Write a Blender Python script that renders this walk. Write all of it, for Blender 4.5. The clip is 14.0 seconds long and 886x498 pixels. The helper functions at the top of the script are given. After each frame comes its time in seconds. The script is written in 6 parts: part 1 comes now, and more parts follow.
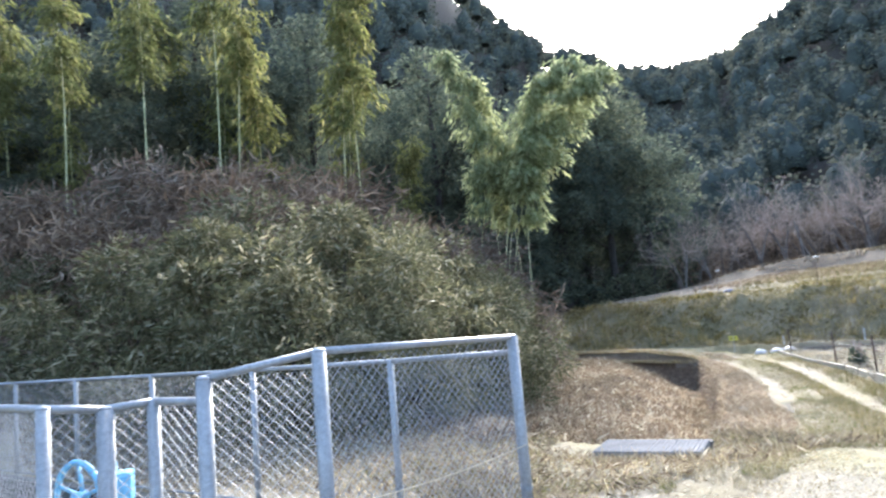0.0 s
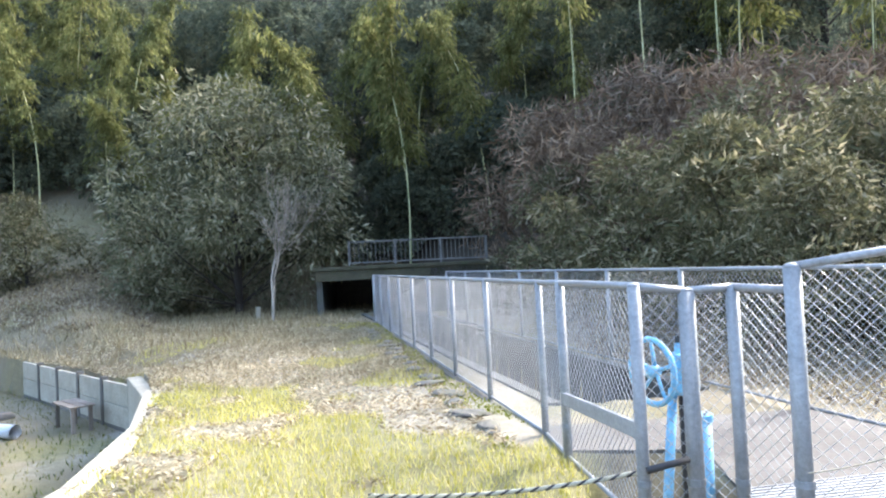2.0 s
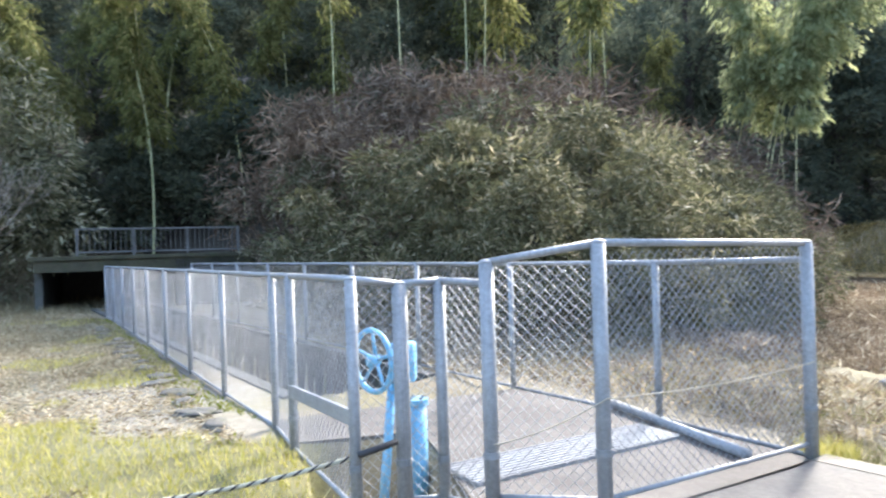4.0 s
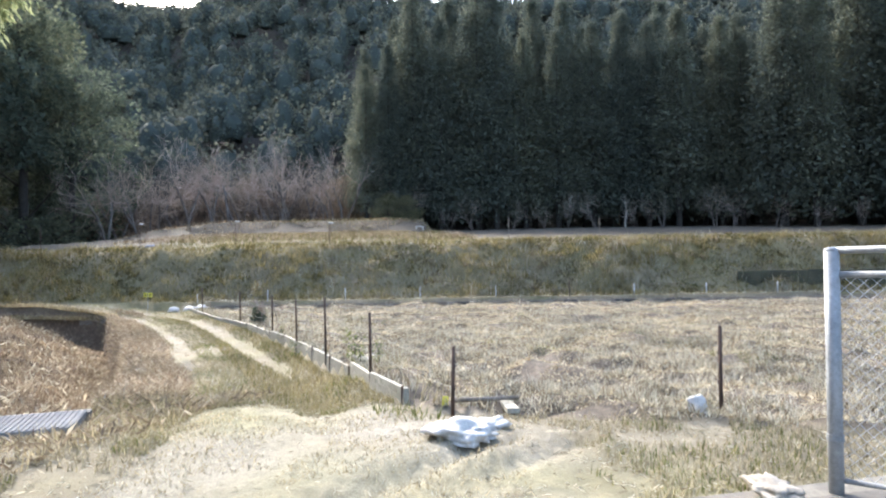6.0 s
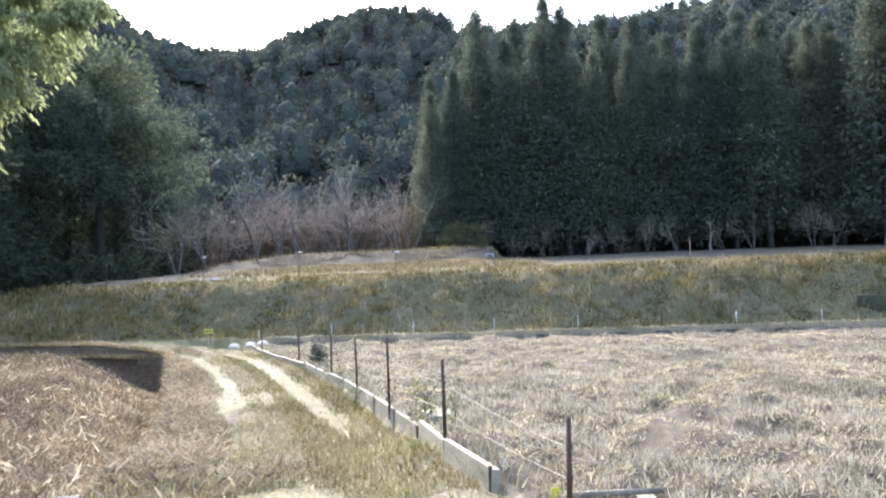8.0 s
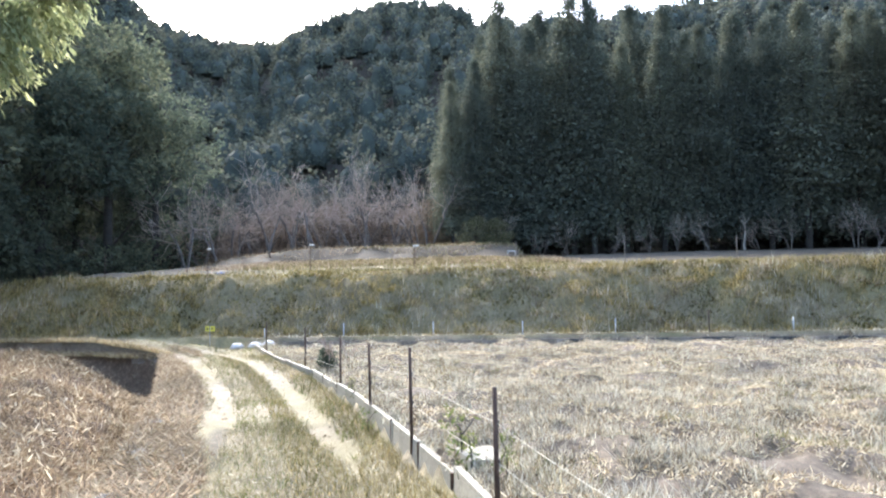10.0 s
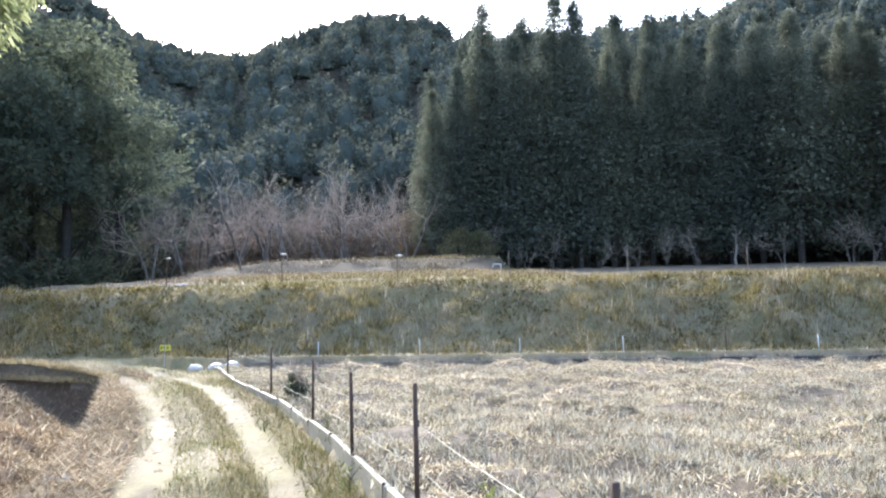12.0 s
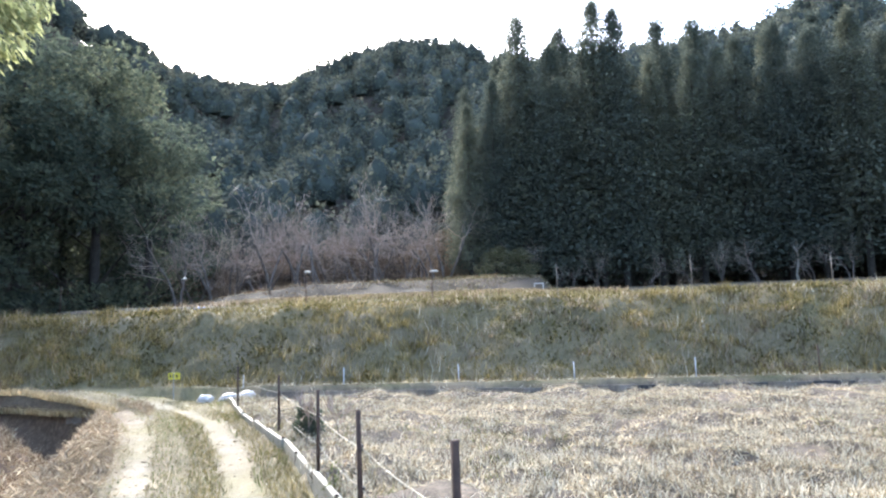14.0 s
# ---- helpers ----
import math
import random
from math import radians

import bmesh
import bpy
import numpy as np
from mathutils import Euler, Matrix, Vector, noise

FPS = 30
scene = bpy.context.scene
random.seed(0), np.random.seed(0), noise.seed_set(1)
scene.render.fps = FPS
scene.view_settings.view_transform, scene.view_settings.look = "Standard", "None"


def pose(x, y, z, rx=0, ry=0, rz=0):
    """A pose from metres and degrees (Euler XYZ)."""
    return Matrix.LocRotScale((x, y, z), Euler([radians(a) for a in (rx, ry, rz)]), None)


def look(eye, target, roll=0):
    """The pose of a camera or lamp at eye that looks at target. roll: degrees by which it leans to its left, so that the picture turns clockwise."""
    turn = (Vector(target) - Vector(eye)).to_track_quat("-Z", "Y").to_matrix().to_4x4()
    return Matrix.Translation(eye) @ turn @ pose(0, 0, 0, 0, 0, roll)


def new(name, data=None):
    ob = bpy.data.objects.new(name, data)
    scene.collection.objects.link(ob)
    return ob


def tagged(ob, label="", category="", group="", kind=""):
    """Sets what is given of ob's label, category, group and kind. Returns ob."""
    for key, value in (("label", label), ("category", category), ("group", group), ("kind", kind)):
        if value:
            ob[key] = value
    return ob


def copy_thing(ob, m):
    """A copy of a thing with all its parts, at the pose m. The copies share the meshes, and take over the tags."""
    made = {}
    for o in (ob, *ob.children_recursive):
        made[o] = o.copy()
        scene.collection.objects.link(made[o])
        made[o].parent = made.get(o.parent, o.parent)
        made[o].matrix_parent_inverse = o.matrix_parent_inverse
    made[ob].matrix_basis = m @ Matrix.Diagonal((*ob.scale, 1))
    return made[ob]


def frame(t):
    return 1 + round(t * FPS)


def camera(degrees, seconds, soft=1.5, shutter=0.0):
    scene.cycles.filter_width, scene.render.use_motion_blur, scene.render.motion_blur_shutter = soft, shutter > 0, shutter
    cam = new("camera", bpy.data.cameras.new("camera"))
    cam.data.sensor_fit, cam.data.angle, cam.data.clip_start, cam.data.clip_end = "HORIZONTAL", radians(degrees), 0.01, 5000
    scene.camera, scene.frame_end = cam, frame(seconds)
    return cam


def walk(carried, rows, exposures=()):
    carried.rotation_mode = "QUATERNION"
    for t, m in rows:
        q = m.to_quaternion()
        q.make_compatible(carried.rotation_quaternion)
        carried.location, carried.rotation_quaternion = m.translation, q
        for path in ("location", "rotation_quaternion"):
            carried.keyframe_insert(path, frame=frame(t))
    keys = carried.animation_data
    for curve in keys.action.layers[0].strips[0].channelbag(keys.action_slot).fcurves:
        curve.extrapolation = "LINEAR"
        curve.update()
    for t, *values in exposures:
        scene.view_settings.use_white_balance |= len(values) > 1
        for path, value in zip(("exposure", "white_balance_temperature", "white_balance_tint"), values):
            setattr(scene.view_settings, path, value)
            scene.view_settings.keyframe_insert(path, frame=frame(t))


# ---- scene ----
cam = camera(67.4, 14.0, soft=2.1, shutter=0.15)
METRES, EYE, TILT, LEAN, TURN = 10.5, 1.55, 0.0, 0.0, -33.1
ROWS = [
    (0.0, 0.0072, -0.0075, 0.0038, 0.918, 6.884, 4.943),
    (0.5, -0.0045, -0.0088, 0.0042, 13.35, 5.80, 4.15),
    (1.0, -0.019, -0.0115, 0.0024, 24.86, 4.80, 3.88),
    (1.5, -0.031, -0.0125, -0.0003, 35.95, 3.40, 3.55),
    (2.0, -0.0395, -0.0100, -0.0022, 40.9, 1.43, 2.8),
    (4.5, -0.0011, 0.0079, -0.0035, 3.14, -0.78, 1.19),
    (5.0, 0.0262, 0.0296, -0.0052, -21.76, -0.9, 0.88),
    (5.5, 0.0397, 0.0533, -0.0044, -42.86, -0.56, 0.53),
    (6.0, 0.0677, 0.0828, -0.0065, -45.83, 0.85, 0.76),
    (6.5, 0.0918, 0.1256, -0.0068, -44.92, 1.93, 0.9),
    (7.0, 0.1246, 0.1558, -0.0039, -43.52, 3.34, 1.71),
    (7.5, 0.1533, 0.191, -0.005, -41.03, 4.5, 1.61),
    (8.0, 0.1827, 0.2266, -0.0054, -39.97, 3.5, 1.8),
    (8.5, 0.2124, 0.2675, -0.0047, -38.55, 4.15, 1.69),
    (11.0, 0.339, 0.4851, -0.0088, -38.55, 2.75, 0.33),
    (11.5, 0.3668, 0.535, -0.01, -34.14, 5.0, 0.59),
    (12.0, 0.3974, 0.5747, -0.0126, -40.7, 4.73, 0.85),
    (12.5, 0.4325, 0.6176, -0.0162, -33.64, 4.04, 0.81),
    (13.0, 0.4663, 0.6534, -0.0188, -40.29, 3.74, 0.67),
    (13.5, 0.5001, 0.6967, -0.0229, -33.55, 6.81, 0.89),
    (14.0, 0.5273, 0.7398, -0.0273, -37.49, 7.0, 1.57),
]
walk(cam, [(t, pose(0, 0, EYE, TILT, LEAN, TURN) @ pose(METRES * x, METRES * y, METRES * z, 90 + pitch, roll, yaw)) for t, x, y, z, yaw, pitch, roll in ROWS],
     [(0.0, 2.86, 6150, 10), (0.6, 2.86, 6200, 10), (1.5, 3.0, 6500, 10), (2.2, 3.06, 6500, 10), (4.3, 2.88, 6450, 10), (5.0, 2.76, 6480, 10), (6.0, 2.62, 6450, 10),
      (8.0, 2.8, 6350, 10), (11.0, 2.9, 6300, 10), (14.0, 2.84, 6200, 10)])

# ---- light ----
SUN_AZ, SUN_EL = 42.0, 34.0
world = bpy.data.worlds.new("sky")
scene.world = world
world.use_nodes = True
wn = world.node_tree.nodes
sky = wn.new("ShaderNodeTexSky")
sky.sky_type = "NISHITA"
sky.sun_disc = False
sky.sun_elevation = radians(SUN_EL)
sky.sun_rotation = radians(90 - SUN_AZ)
sky.air_density, sky.dust_density = 1.0, 2.5
wn["Background"].inputs["Strength"].default_value = 0.15
world.node_tree.links.new(sky.outputs["Color"], wn["Background"].inputs["Color"])
sun = new("sun", bpy.data.lights.new("sun", "SUN"))
sun.data.energy, sun.data.angle, sun.data.color = 1.65, radians(9.0), (1.0, 0.96, 0.9)
sun.matrix_world = look((0, 0, 0), (-math.cos(radians(SUN_AZ)) * math.cos(radians(SUN_EL)),
                                     -math.sin(radians(SUN_AZ)) * math.cos(radians(SUN_EL)), -math.sin(radians(SUN_EL))))

# ---- materials ----


def nodes_of(name):
    m = bpy.data.materials.new(name)
    m.use_nodes = True
    nt = m.node_tree
    return m, nt, nt.nodes, nt.links, nt.nodes["Principled BSDF"]


def ramp(nodes, links, src, stops):
    r = nodes.new("ShaderNodeValToRGB")
    el = r.color_ramp.elements
    while len(el) < len(stops):
        el.new(0.5)
    for e, (p, c) in zip(el, stops):
        e.position, e.color = p, (*c, 1)
    links.new(src, r.inputs[0])
    return r.outputs[0]


def mix(nodes, links, fac, a, b, how="MIX"):
    n = nodes.new("ShaderNodeMix")
    n.data_type, n.blend_type = "RGBA", how
    if isinstance(fac, float):
        n.inputs[0].default_value = fac
    else:
        links.new(fac, n.inputs[0])
    for socket, v in ((n.inputs[6], a), (n.inputs[7], b)):
        if isinstance(v, tuple):
            socket.default_value = (*v, 1)
        else:
            links.new(v, socket)
    return n.outputs[2]


def noise_at(nodes, links, scale, detail=4.0, rough=0.6, coords="Object", stretch=None):
    tc = nodes.new("ShaderNodeTexCoord")
    n = nodes.new("ShaderNodeTexNoise")
    n.inputs["Scale"].default_value, n.inputs["Detail"].default_value, n.inputs["Roughness"].default_value = scale, detail, rough
    src = tc.outputs[coords]
    if stretch:
        mp = nodes.new("ShaderNodeMapping")
        mp.inputs["Scale"].default_value = stretch
        links.new(src, mp.inputs[0])
        src = mp.outputs[0]
    links.new(src, n.inputs["Vector"])
    return n.outputs["Fac"]


def bumped(nodes, links, bsdf, height, strength=0.4, distance=0.02):
    b = nodes.new("ShaderNodeBump")
    b.inputs["Strength"].default_value, b.inputs["Distance"].default_value = strength, distance
    links.new(height, b.inputs["Height"])
    links.new(b.outputs[0], bsdf.inputs["Normal"])


def surface(name, dark, mid, light, big=0.8, fine=18.0, rough=0.85, metal=0.0, bump=0.4, dist=0.01, stain=None, stretch=None):
    m, nt, nodes, links, bsdf = nodes_of(name)
    a = noise_at(nodes, links, big, 5, stretch=stretch)
    b = noise_at(nodes, links, fine, 6, 0.7, stretch=stretch)
    base = ramp(nodes, links, a, [(0.3, dark), (0.5, mid), (0.72, light)])
    grain = ramp(nodes, links, b, [(0.25, (0.55, 0.55, 0.55)), (0.75, (1.25, 1.25, 1.25))])
    col = mix(nodes, links, 0.8, base, grain, "MULTIPLY")
    if stain:
        c = noise_at(nodes, links, big * 3.1, 6, 0.75)
        f = ramp(nodes, links, c, [(0.52, (0, 0, 0)), (0.68, (1, 1, 1))])
        col = mix(nodes, links, f, col, stain)
    links.new(col, bsdf.inputs["Base Color"])
    bsdf.inputs["Roughness"].default_value, bsdf.inputs["Metallic"].default_value = rough, metal
    if bump:
        bumped(nodes, links, bsdf, b, bump, dist)
    return m


def leafy(name, colours, rough=0.75, through_light=0.35, island=True):
    """Leaf or straw: colour varies from leaf to leaf, some light passes through."""
    m, nt, nodes, links, bsdf = nodes_of(name)
    geo = nodes.new("ShaderNodeNewGeometry")
    stops = [(i / max(1, len(colours) - 1), c) for i, c in enumerate(colours)]
    col = ramp(nodes, links, geo.outputs["Random Per Island"], stops)
    big = noise_at(nodes, links, 0.35, 3, coords="Object")
    info = nodes.new("ShaderNodeObjectInfo")
    tone = ramp(nodes, links, big, [(0.3, (0.6, 0.62, 0.6)), (0.7, (1.25, 1.22, 1.15))])
    col = mix(nodes, links, 0.9, col, tone, "MULTIPLY")
    per = ramp(nodes, links, info.outputs["Random"], [(0.0, (0.75, 0.8, 0.8)), (1.0, (1.2, 1.15, 1.0))])
    col = mix(nodes, links, 0.8, col, per, "MULTIPLY")
    links.new(col, bsdf.inputs["Base Color"])
    bsdf.inputs["Roughness"].default_value = rough
    bsdf.inputs["Specular IOR Level"].default_value = 0.06
    tr = nodes.new("ShaderNodeBsdfTranslucent")
    links.new(col, tr.inputs["Color"])
    mx = nodes.new("ShaderNodeMixShader")
    mx.inputs[0].default_value = through_light
    links.new(bsdf.outputs[0], mx.inputs[1])
    links.new(tr.outputs[0], mx.inputs[2])
    links.new(mx.outputs[0], nodes["Material Output"].inputs["Surface"])
    return m


BARK_PALE = surface("pale_bark", (0.2, 0.17, 0.14), (0.3, 0.265, 0.22), (0.42, 0.38, 0.33), 3, 25, 0.95, 0, 0.4, 0.02)
GALV = surface("galvanised_steel", (0.213, 0.226, 0.234), (0.271, 0.285, 0.293), (0.328, 0.343, 0.351), 3, 40, 0.55, 0.12, 0.1, 0.002)
GALV_DULL = surface("weathered_galvanised_steel", (0.164, 0.175, 0.18), (0.213, 0.226, 0.231), (0.271, 0.283, 0.289), 2, 30, 0.6, 0.12, 0.1, 0.002)
RAIL_GREY = surface("aged_rail_steel", (0.082, 0.082, 0.078), (0.123, 0.123, 0.116), (0.164, 0.164, 0.156), 3, 30, 0.7, 0.1, 0.1, 0.002)
WIRE = surface("fence_wire", (0.246, 0.258, 0.271), (0.312, 0.324, 0.336), (0.377, 0.389, 0.402), 3, 20, 0.5, 0.2, 0.0)
CONC = surface("grey_concrete", (0.086, 0.079, 0.068), (0.123, 0.113, 0.098), (0.164, 0.152, 0.134), 0.7, 25, 0.88, 0, 0.35, 0.006, stain=(0.082, 0.078, 0.071))
CONC_BROWN = surface("stained_brown_concrete", (0.07, 0.062, 0.054), (0.1, 0.09, 0.079), (0.14, 0.127, 0.112), 0.9, 25, 0.85, 0, 0.35, 0.006, stain=(0.06, 0.053, 0.046))
KERB = surface("worn_kerb_concrete", (0.12, 0.107, 0.084), (0.166, 0.15, 0.12), (0.212, 0.194, 0.16), 1.0, 28, 0.85, 0, 0.4, 0.006, stain=(0.092, 0.086, 0.072))
CONC_PALE = surface("pale_concrete", (0.271, 0.251, 0.197), (0.342, 0.316, 0.251), (0.413, 0.384, 0.31), 1.2, 30, 0.85, 0, 0.4, 0.006, stain=(0.239, 0.224, 0.172))
# darker than the other greys: channel, culvert, headwall, one panel post
CONC_DARK = surface("dark_concrete", (0.045, 0.045, 0.042), (0.075, 0.075, 0.07), (0.12, 0.12, 0.11), 0.8, 20, 0.8, 0, 0.4, 0.01, stain=(0.05, 0.06, 0.04))
PLATE = surface("dull_grey_plate", (0.123, 0.125, 0.127), (0.156, 0.158, 0.16), (0.189, 0.191, 0.193), 2, 30, 0.95, 0, 0.2, 0.003)
PLATE.node_tree.nodes["Principled BSDF"].inputs["Specular IOR Level"].default_value = 0.08
BLUE = surface("pale_blue_paint", (0.107, 0.344, 0.558), (0.164, 0.426, 0.64), (0.23, 0.492, 0.689), 3, 30, 0.45, 0, 0.15, 0.002, stain=(0.098, 0.279, 0.426))
RUST = surface("rusty_steel", (0.035, 0.022, 0.018), (0.07, 0.042, 0.03), (0.12, 0.07, 0.045), 6, 60, 0.85, 0.2, 0.4, 0.003)
SACK = surface("white_plastic_sacking", (0.41, 0.389, 0.353), (0.492, 0.471, 0.435), (0.574, 0.553, 0.517), 4, 60, 0.6, 0, 0.5, 0.01)
SACK_TAN = surface("soiled_tan_sacking", (0.205, 0.176, 0.135), (0.295, 0.262, 0.213), (0.426, 0.394, 0.336), 5, 40, 0.8, 0, 0.5, 0.01)
STONE_DULL = surface("dull_mossy_stone", (0.082, 0.078, 0.066), (0.139, 0.131, 0.113), (0.221, 0.209, 0.184), 2, 22, 0.95, 0, 0.6, 0.02, stain=(0.074, 0.082, 0.033))
STONE = surface("grey_stone", (0.18, 0.172, 0.156), (0.271, 0.254, 0.23), (0.377, 0.361, 0.328), 2, 22, 0.9, 0, 0.6, 0.02)
EARTH_WALL = surface("weathered_earth_boards", (0.164, 0.135, 0.108), (0.23, 0.197, 0.164), (0.312, 0.275, 0.234), 1.2, 16, 0.95, 0, 0.8, 0.03, stain=(0.049, 0.041, 0.034))
# moss on the headwall; its dark tone also paints the bank recess shade
MOSSY_SHADE = surface("mossy_concrete_and_shade", (0.03, 0.032, 0.018), (0.055, 0.052, 0.032), (0.09, 0.08, 0.05), 1.4, 18, 0.95, 0, 0.7, 0.02, stain=(0.05, 0.06, 0.025))
WOOD = surface("weathered_wood", (0.1, 0.08, 0.06), (0.18, 0.15, 0.12), (0.28, 0.24, 0.2), 2, 30, 0.85, 0, 0.4, 0.004, stretch=(1, 1, 0.15))
BARK_DARK = surface("dark_conifer_bark", (0.02, 0.017, 0.014), (0.035, 0.03, 0.025), (0.06, 0.05, 0.042), 3, 25, 0.95, 0, 0.6, 0.02)
BARK = surface("grey_bark", (0.07, 0.055, 0.045), (0.12, 0.1, 0.085), (0.2, 0.175, 0.15), 3, 25, 0.95, 0, 0.6, 0.02)
TWIG = surface("bare_twigs", (0.19, 0.145, 0.118), (0.29, 0.228, 0.19), (0.42, 0.35, 0.3), 1, 10, 0.95, 0, 0.0)
CULM = surface("bamboo_culm", (0.22, 0.24, 0.1), (0.34, 0.35, 0.17), (0.45, 0.45, 0.26), 2, 8, 0.5, 0, 0.0)
ROPE_W = surface("pale_rope", (0.41, 0.377, 0.279), (0.492, 0.459, 0.344), (0.574, 0.541, 0.426), 8, 60, 0.9, 0, 0.3, 0.003)
STRING = surface("white_fence_string", (0.344, 0.312, 0.23), (0.41, 0.377, 0.287), (0.476, 0.443, 0.353), 4, 30, 0.7, 0, 0.0)
# rubber and black parts, and the painted dark of the culvert opening
BLACK = surface("black_rubber_and_shade", (0.015, 0.015, 0.017), (0.025, 0.025, 0.027), (0.04, 0.04, 0.042), 5, 40, 0.6, 0, 0.1, 0.002)
YELLOW = surface("yellow_plastic", (0.492, 0.426, 0.041), (0.59, 0.517, 0.057), (0.656, 0.574, 0.082), 6, 30, 0.5, 0, 0.0)
PVC = surface("grey_white_pvc", (0.41, 0.435, 0.459), (0.492, 0.517, 0.541), (0.558, 0.574, 0.59), 3, 30, 0.4, 0, 0.0)
BLUEBAG = surface("blue_sheet", (0.02, 0.05, 0.14), (0.03, 0.07, 0.2), (0.05, 0.1, 0.26), 4, 30, 0.6, 0, 0.0)

CEDAR = leafy("cedar_foliage", [(0.1, 0.114, 0.106), (0.115, 0.132, 0.116), (0.132, 0.148, 0.124), (0.155, 0.165, 0.13)], 0.9, 0.4)
EVERGREEN = leafy("dark_evergreen_leaves", [(0.075, 0.092, 0.078), (0.09, 0.11, 0.086), (0.112, 0.132, 0.1), (0.14, 0.154, 0.115)], 0.85, 0.55)
BAMBOO = leafy("bamboo_leaves", [(0.098, 0.115, 0.045), (0.135, 0.149, 0.059), (0.176, 0.184, 0.078), (0.238, 0.234, 0.119)], 0.75, 0.55)
BAMBOO_PALE = leafy("pale_bamboo_leaves", [(0.2, 0.235, 0.125), (0.27, 0.3, 0.165), (0.35, 0.38, 0.22), (0.46, 0.48, 0.3)], 0.7, 0.62)
BUSH = leafy("broad_bush_leaves", [(0.076, 0.081, 0.049), (0.105, 0.109, 0.065), (0.139, 0.139, 0.082), (0.193, 0.181, 0.118), (0.37, 0.344, 0.269)], 0.6, 0.4)
BUSH_PALE = leafy("pale_bush_leaves", [(0.12, 0.125, 0.075), (0.18, 0.18, 0.108), (0.26, 0.25, 0.165), (0.46, 0.43, 0.33)], 0.6, 0.4)
VINE = leafy("dead_vine_tangle", [(0.1, 0.07, 0.056), (0.155, 0.113, 0.092), (0.22, 0.168, 0.138), (0.31, 0.25, 0.21)], 0.9, 0.25)
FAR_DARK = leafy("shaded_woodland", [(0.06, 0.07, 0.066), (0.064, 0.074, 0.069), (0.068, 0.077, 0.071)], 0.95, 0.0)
# leaf tint pulled grey-blue, some distance haze mixed into the colour
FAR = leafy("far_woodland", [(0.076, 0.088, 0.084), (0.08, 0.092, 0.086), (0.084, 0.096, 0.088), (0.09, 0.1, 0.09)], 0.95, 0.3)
STRAW = leafy("pale_straw", [(0.148, 0.112, 0.077), (0.262, 0.22, 0.168), (0.394, 0.346, 0.277), (0.525, 0.477, 0.402), (0.656, 0.611, 0.529)], 0.7, 0.45)
DRYGRASS = leafy("dry_grass", [(0.164, 0.135, 0.086), (0.254, 0.215, 0.143), (0.353, 0.303, 0.213), (0.451, 0.402, 0.299)], 0.75, 0.45)
ROSYGRASS = leafy("bleached_rosy_grass", [(0.164, 0.119, 0.09), (0.262, 0.205, 0.16), (0.369, 0.303, 0.242), (0.492, 0.426, 0.353)], 0.75, 0.45)
GREENGRASS = leafy("green_grass", [(0.066, 0.082, 0.025), (0.115, 0.127, 0.041), (0.172, 0.172, 0.061), (0.279, 0.246, 0.123)], 0.7, 0.35)
YELLOWGRASS = leafy("yellow_green_grass", [(0.313, 0.3, 0.057), (0.435, 0.404, 0.107), (0.538, 0.491, 0.205), (0.608, 0.557, 0.344)], 0.75, 0.4)
BANKGRASS = leafy("bank_grass", [(0.07, 0.061, 0.026), (0.14, 0.118, 0.054), (0.23, 0.191, 0.097), (0.38, 0.323, 0.184)], 0.8, 0.3)
MOSS = leafy("bright_moss", [(0.131, 0.156, 0.025), (0.213, 0.23, 0.037), (0.295, 0.295, 0.066)], 0.9, 0.3)
GREEN_WEED = leafy("green_weed_leaves", [(0.1, 0.13, 0.05), (0.15, 0.18, 0.07), (0.22, 0.24, 0.1)], 0.7, 0.4)
BANKWEED = leafy("bank_weed_leaves", [(0.057, 0.057, 0.018), (0.097, 0.09, 0.03), (0.15, 0.131, 0.047)], 0.8, 0.35)
BROWNWEED = leafy("brown_dead_weeds", [(0.09, 0.066, 0.049), (0.156, 0.115, 0.087), (0.23, 0.178, 0.136), (0.328, 0.271, 0.215), (0.492, 0.443, 0.377)], 0.8, 0.45)


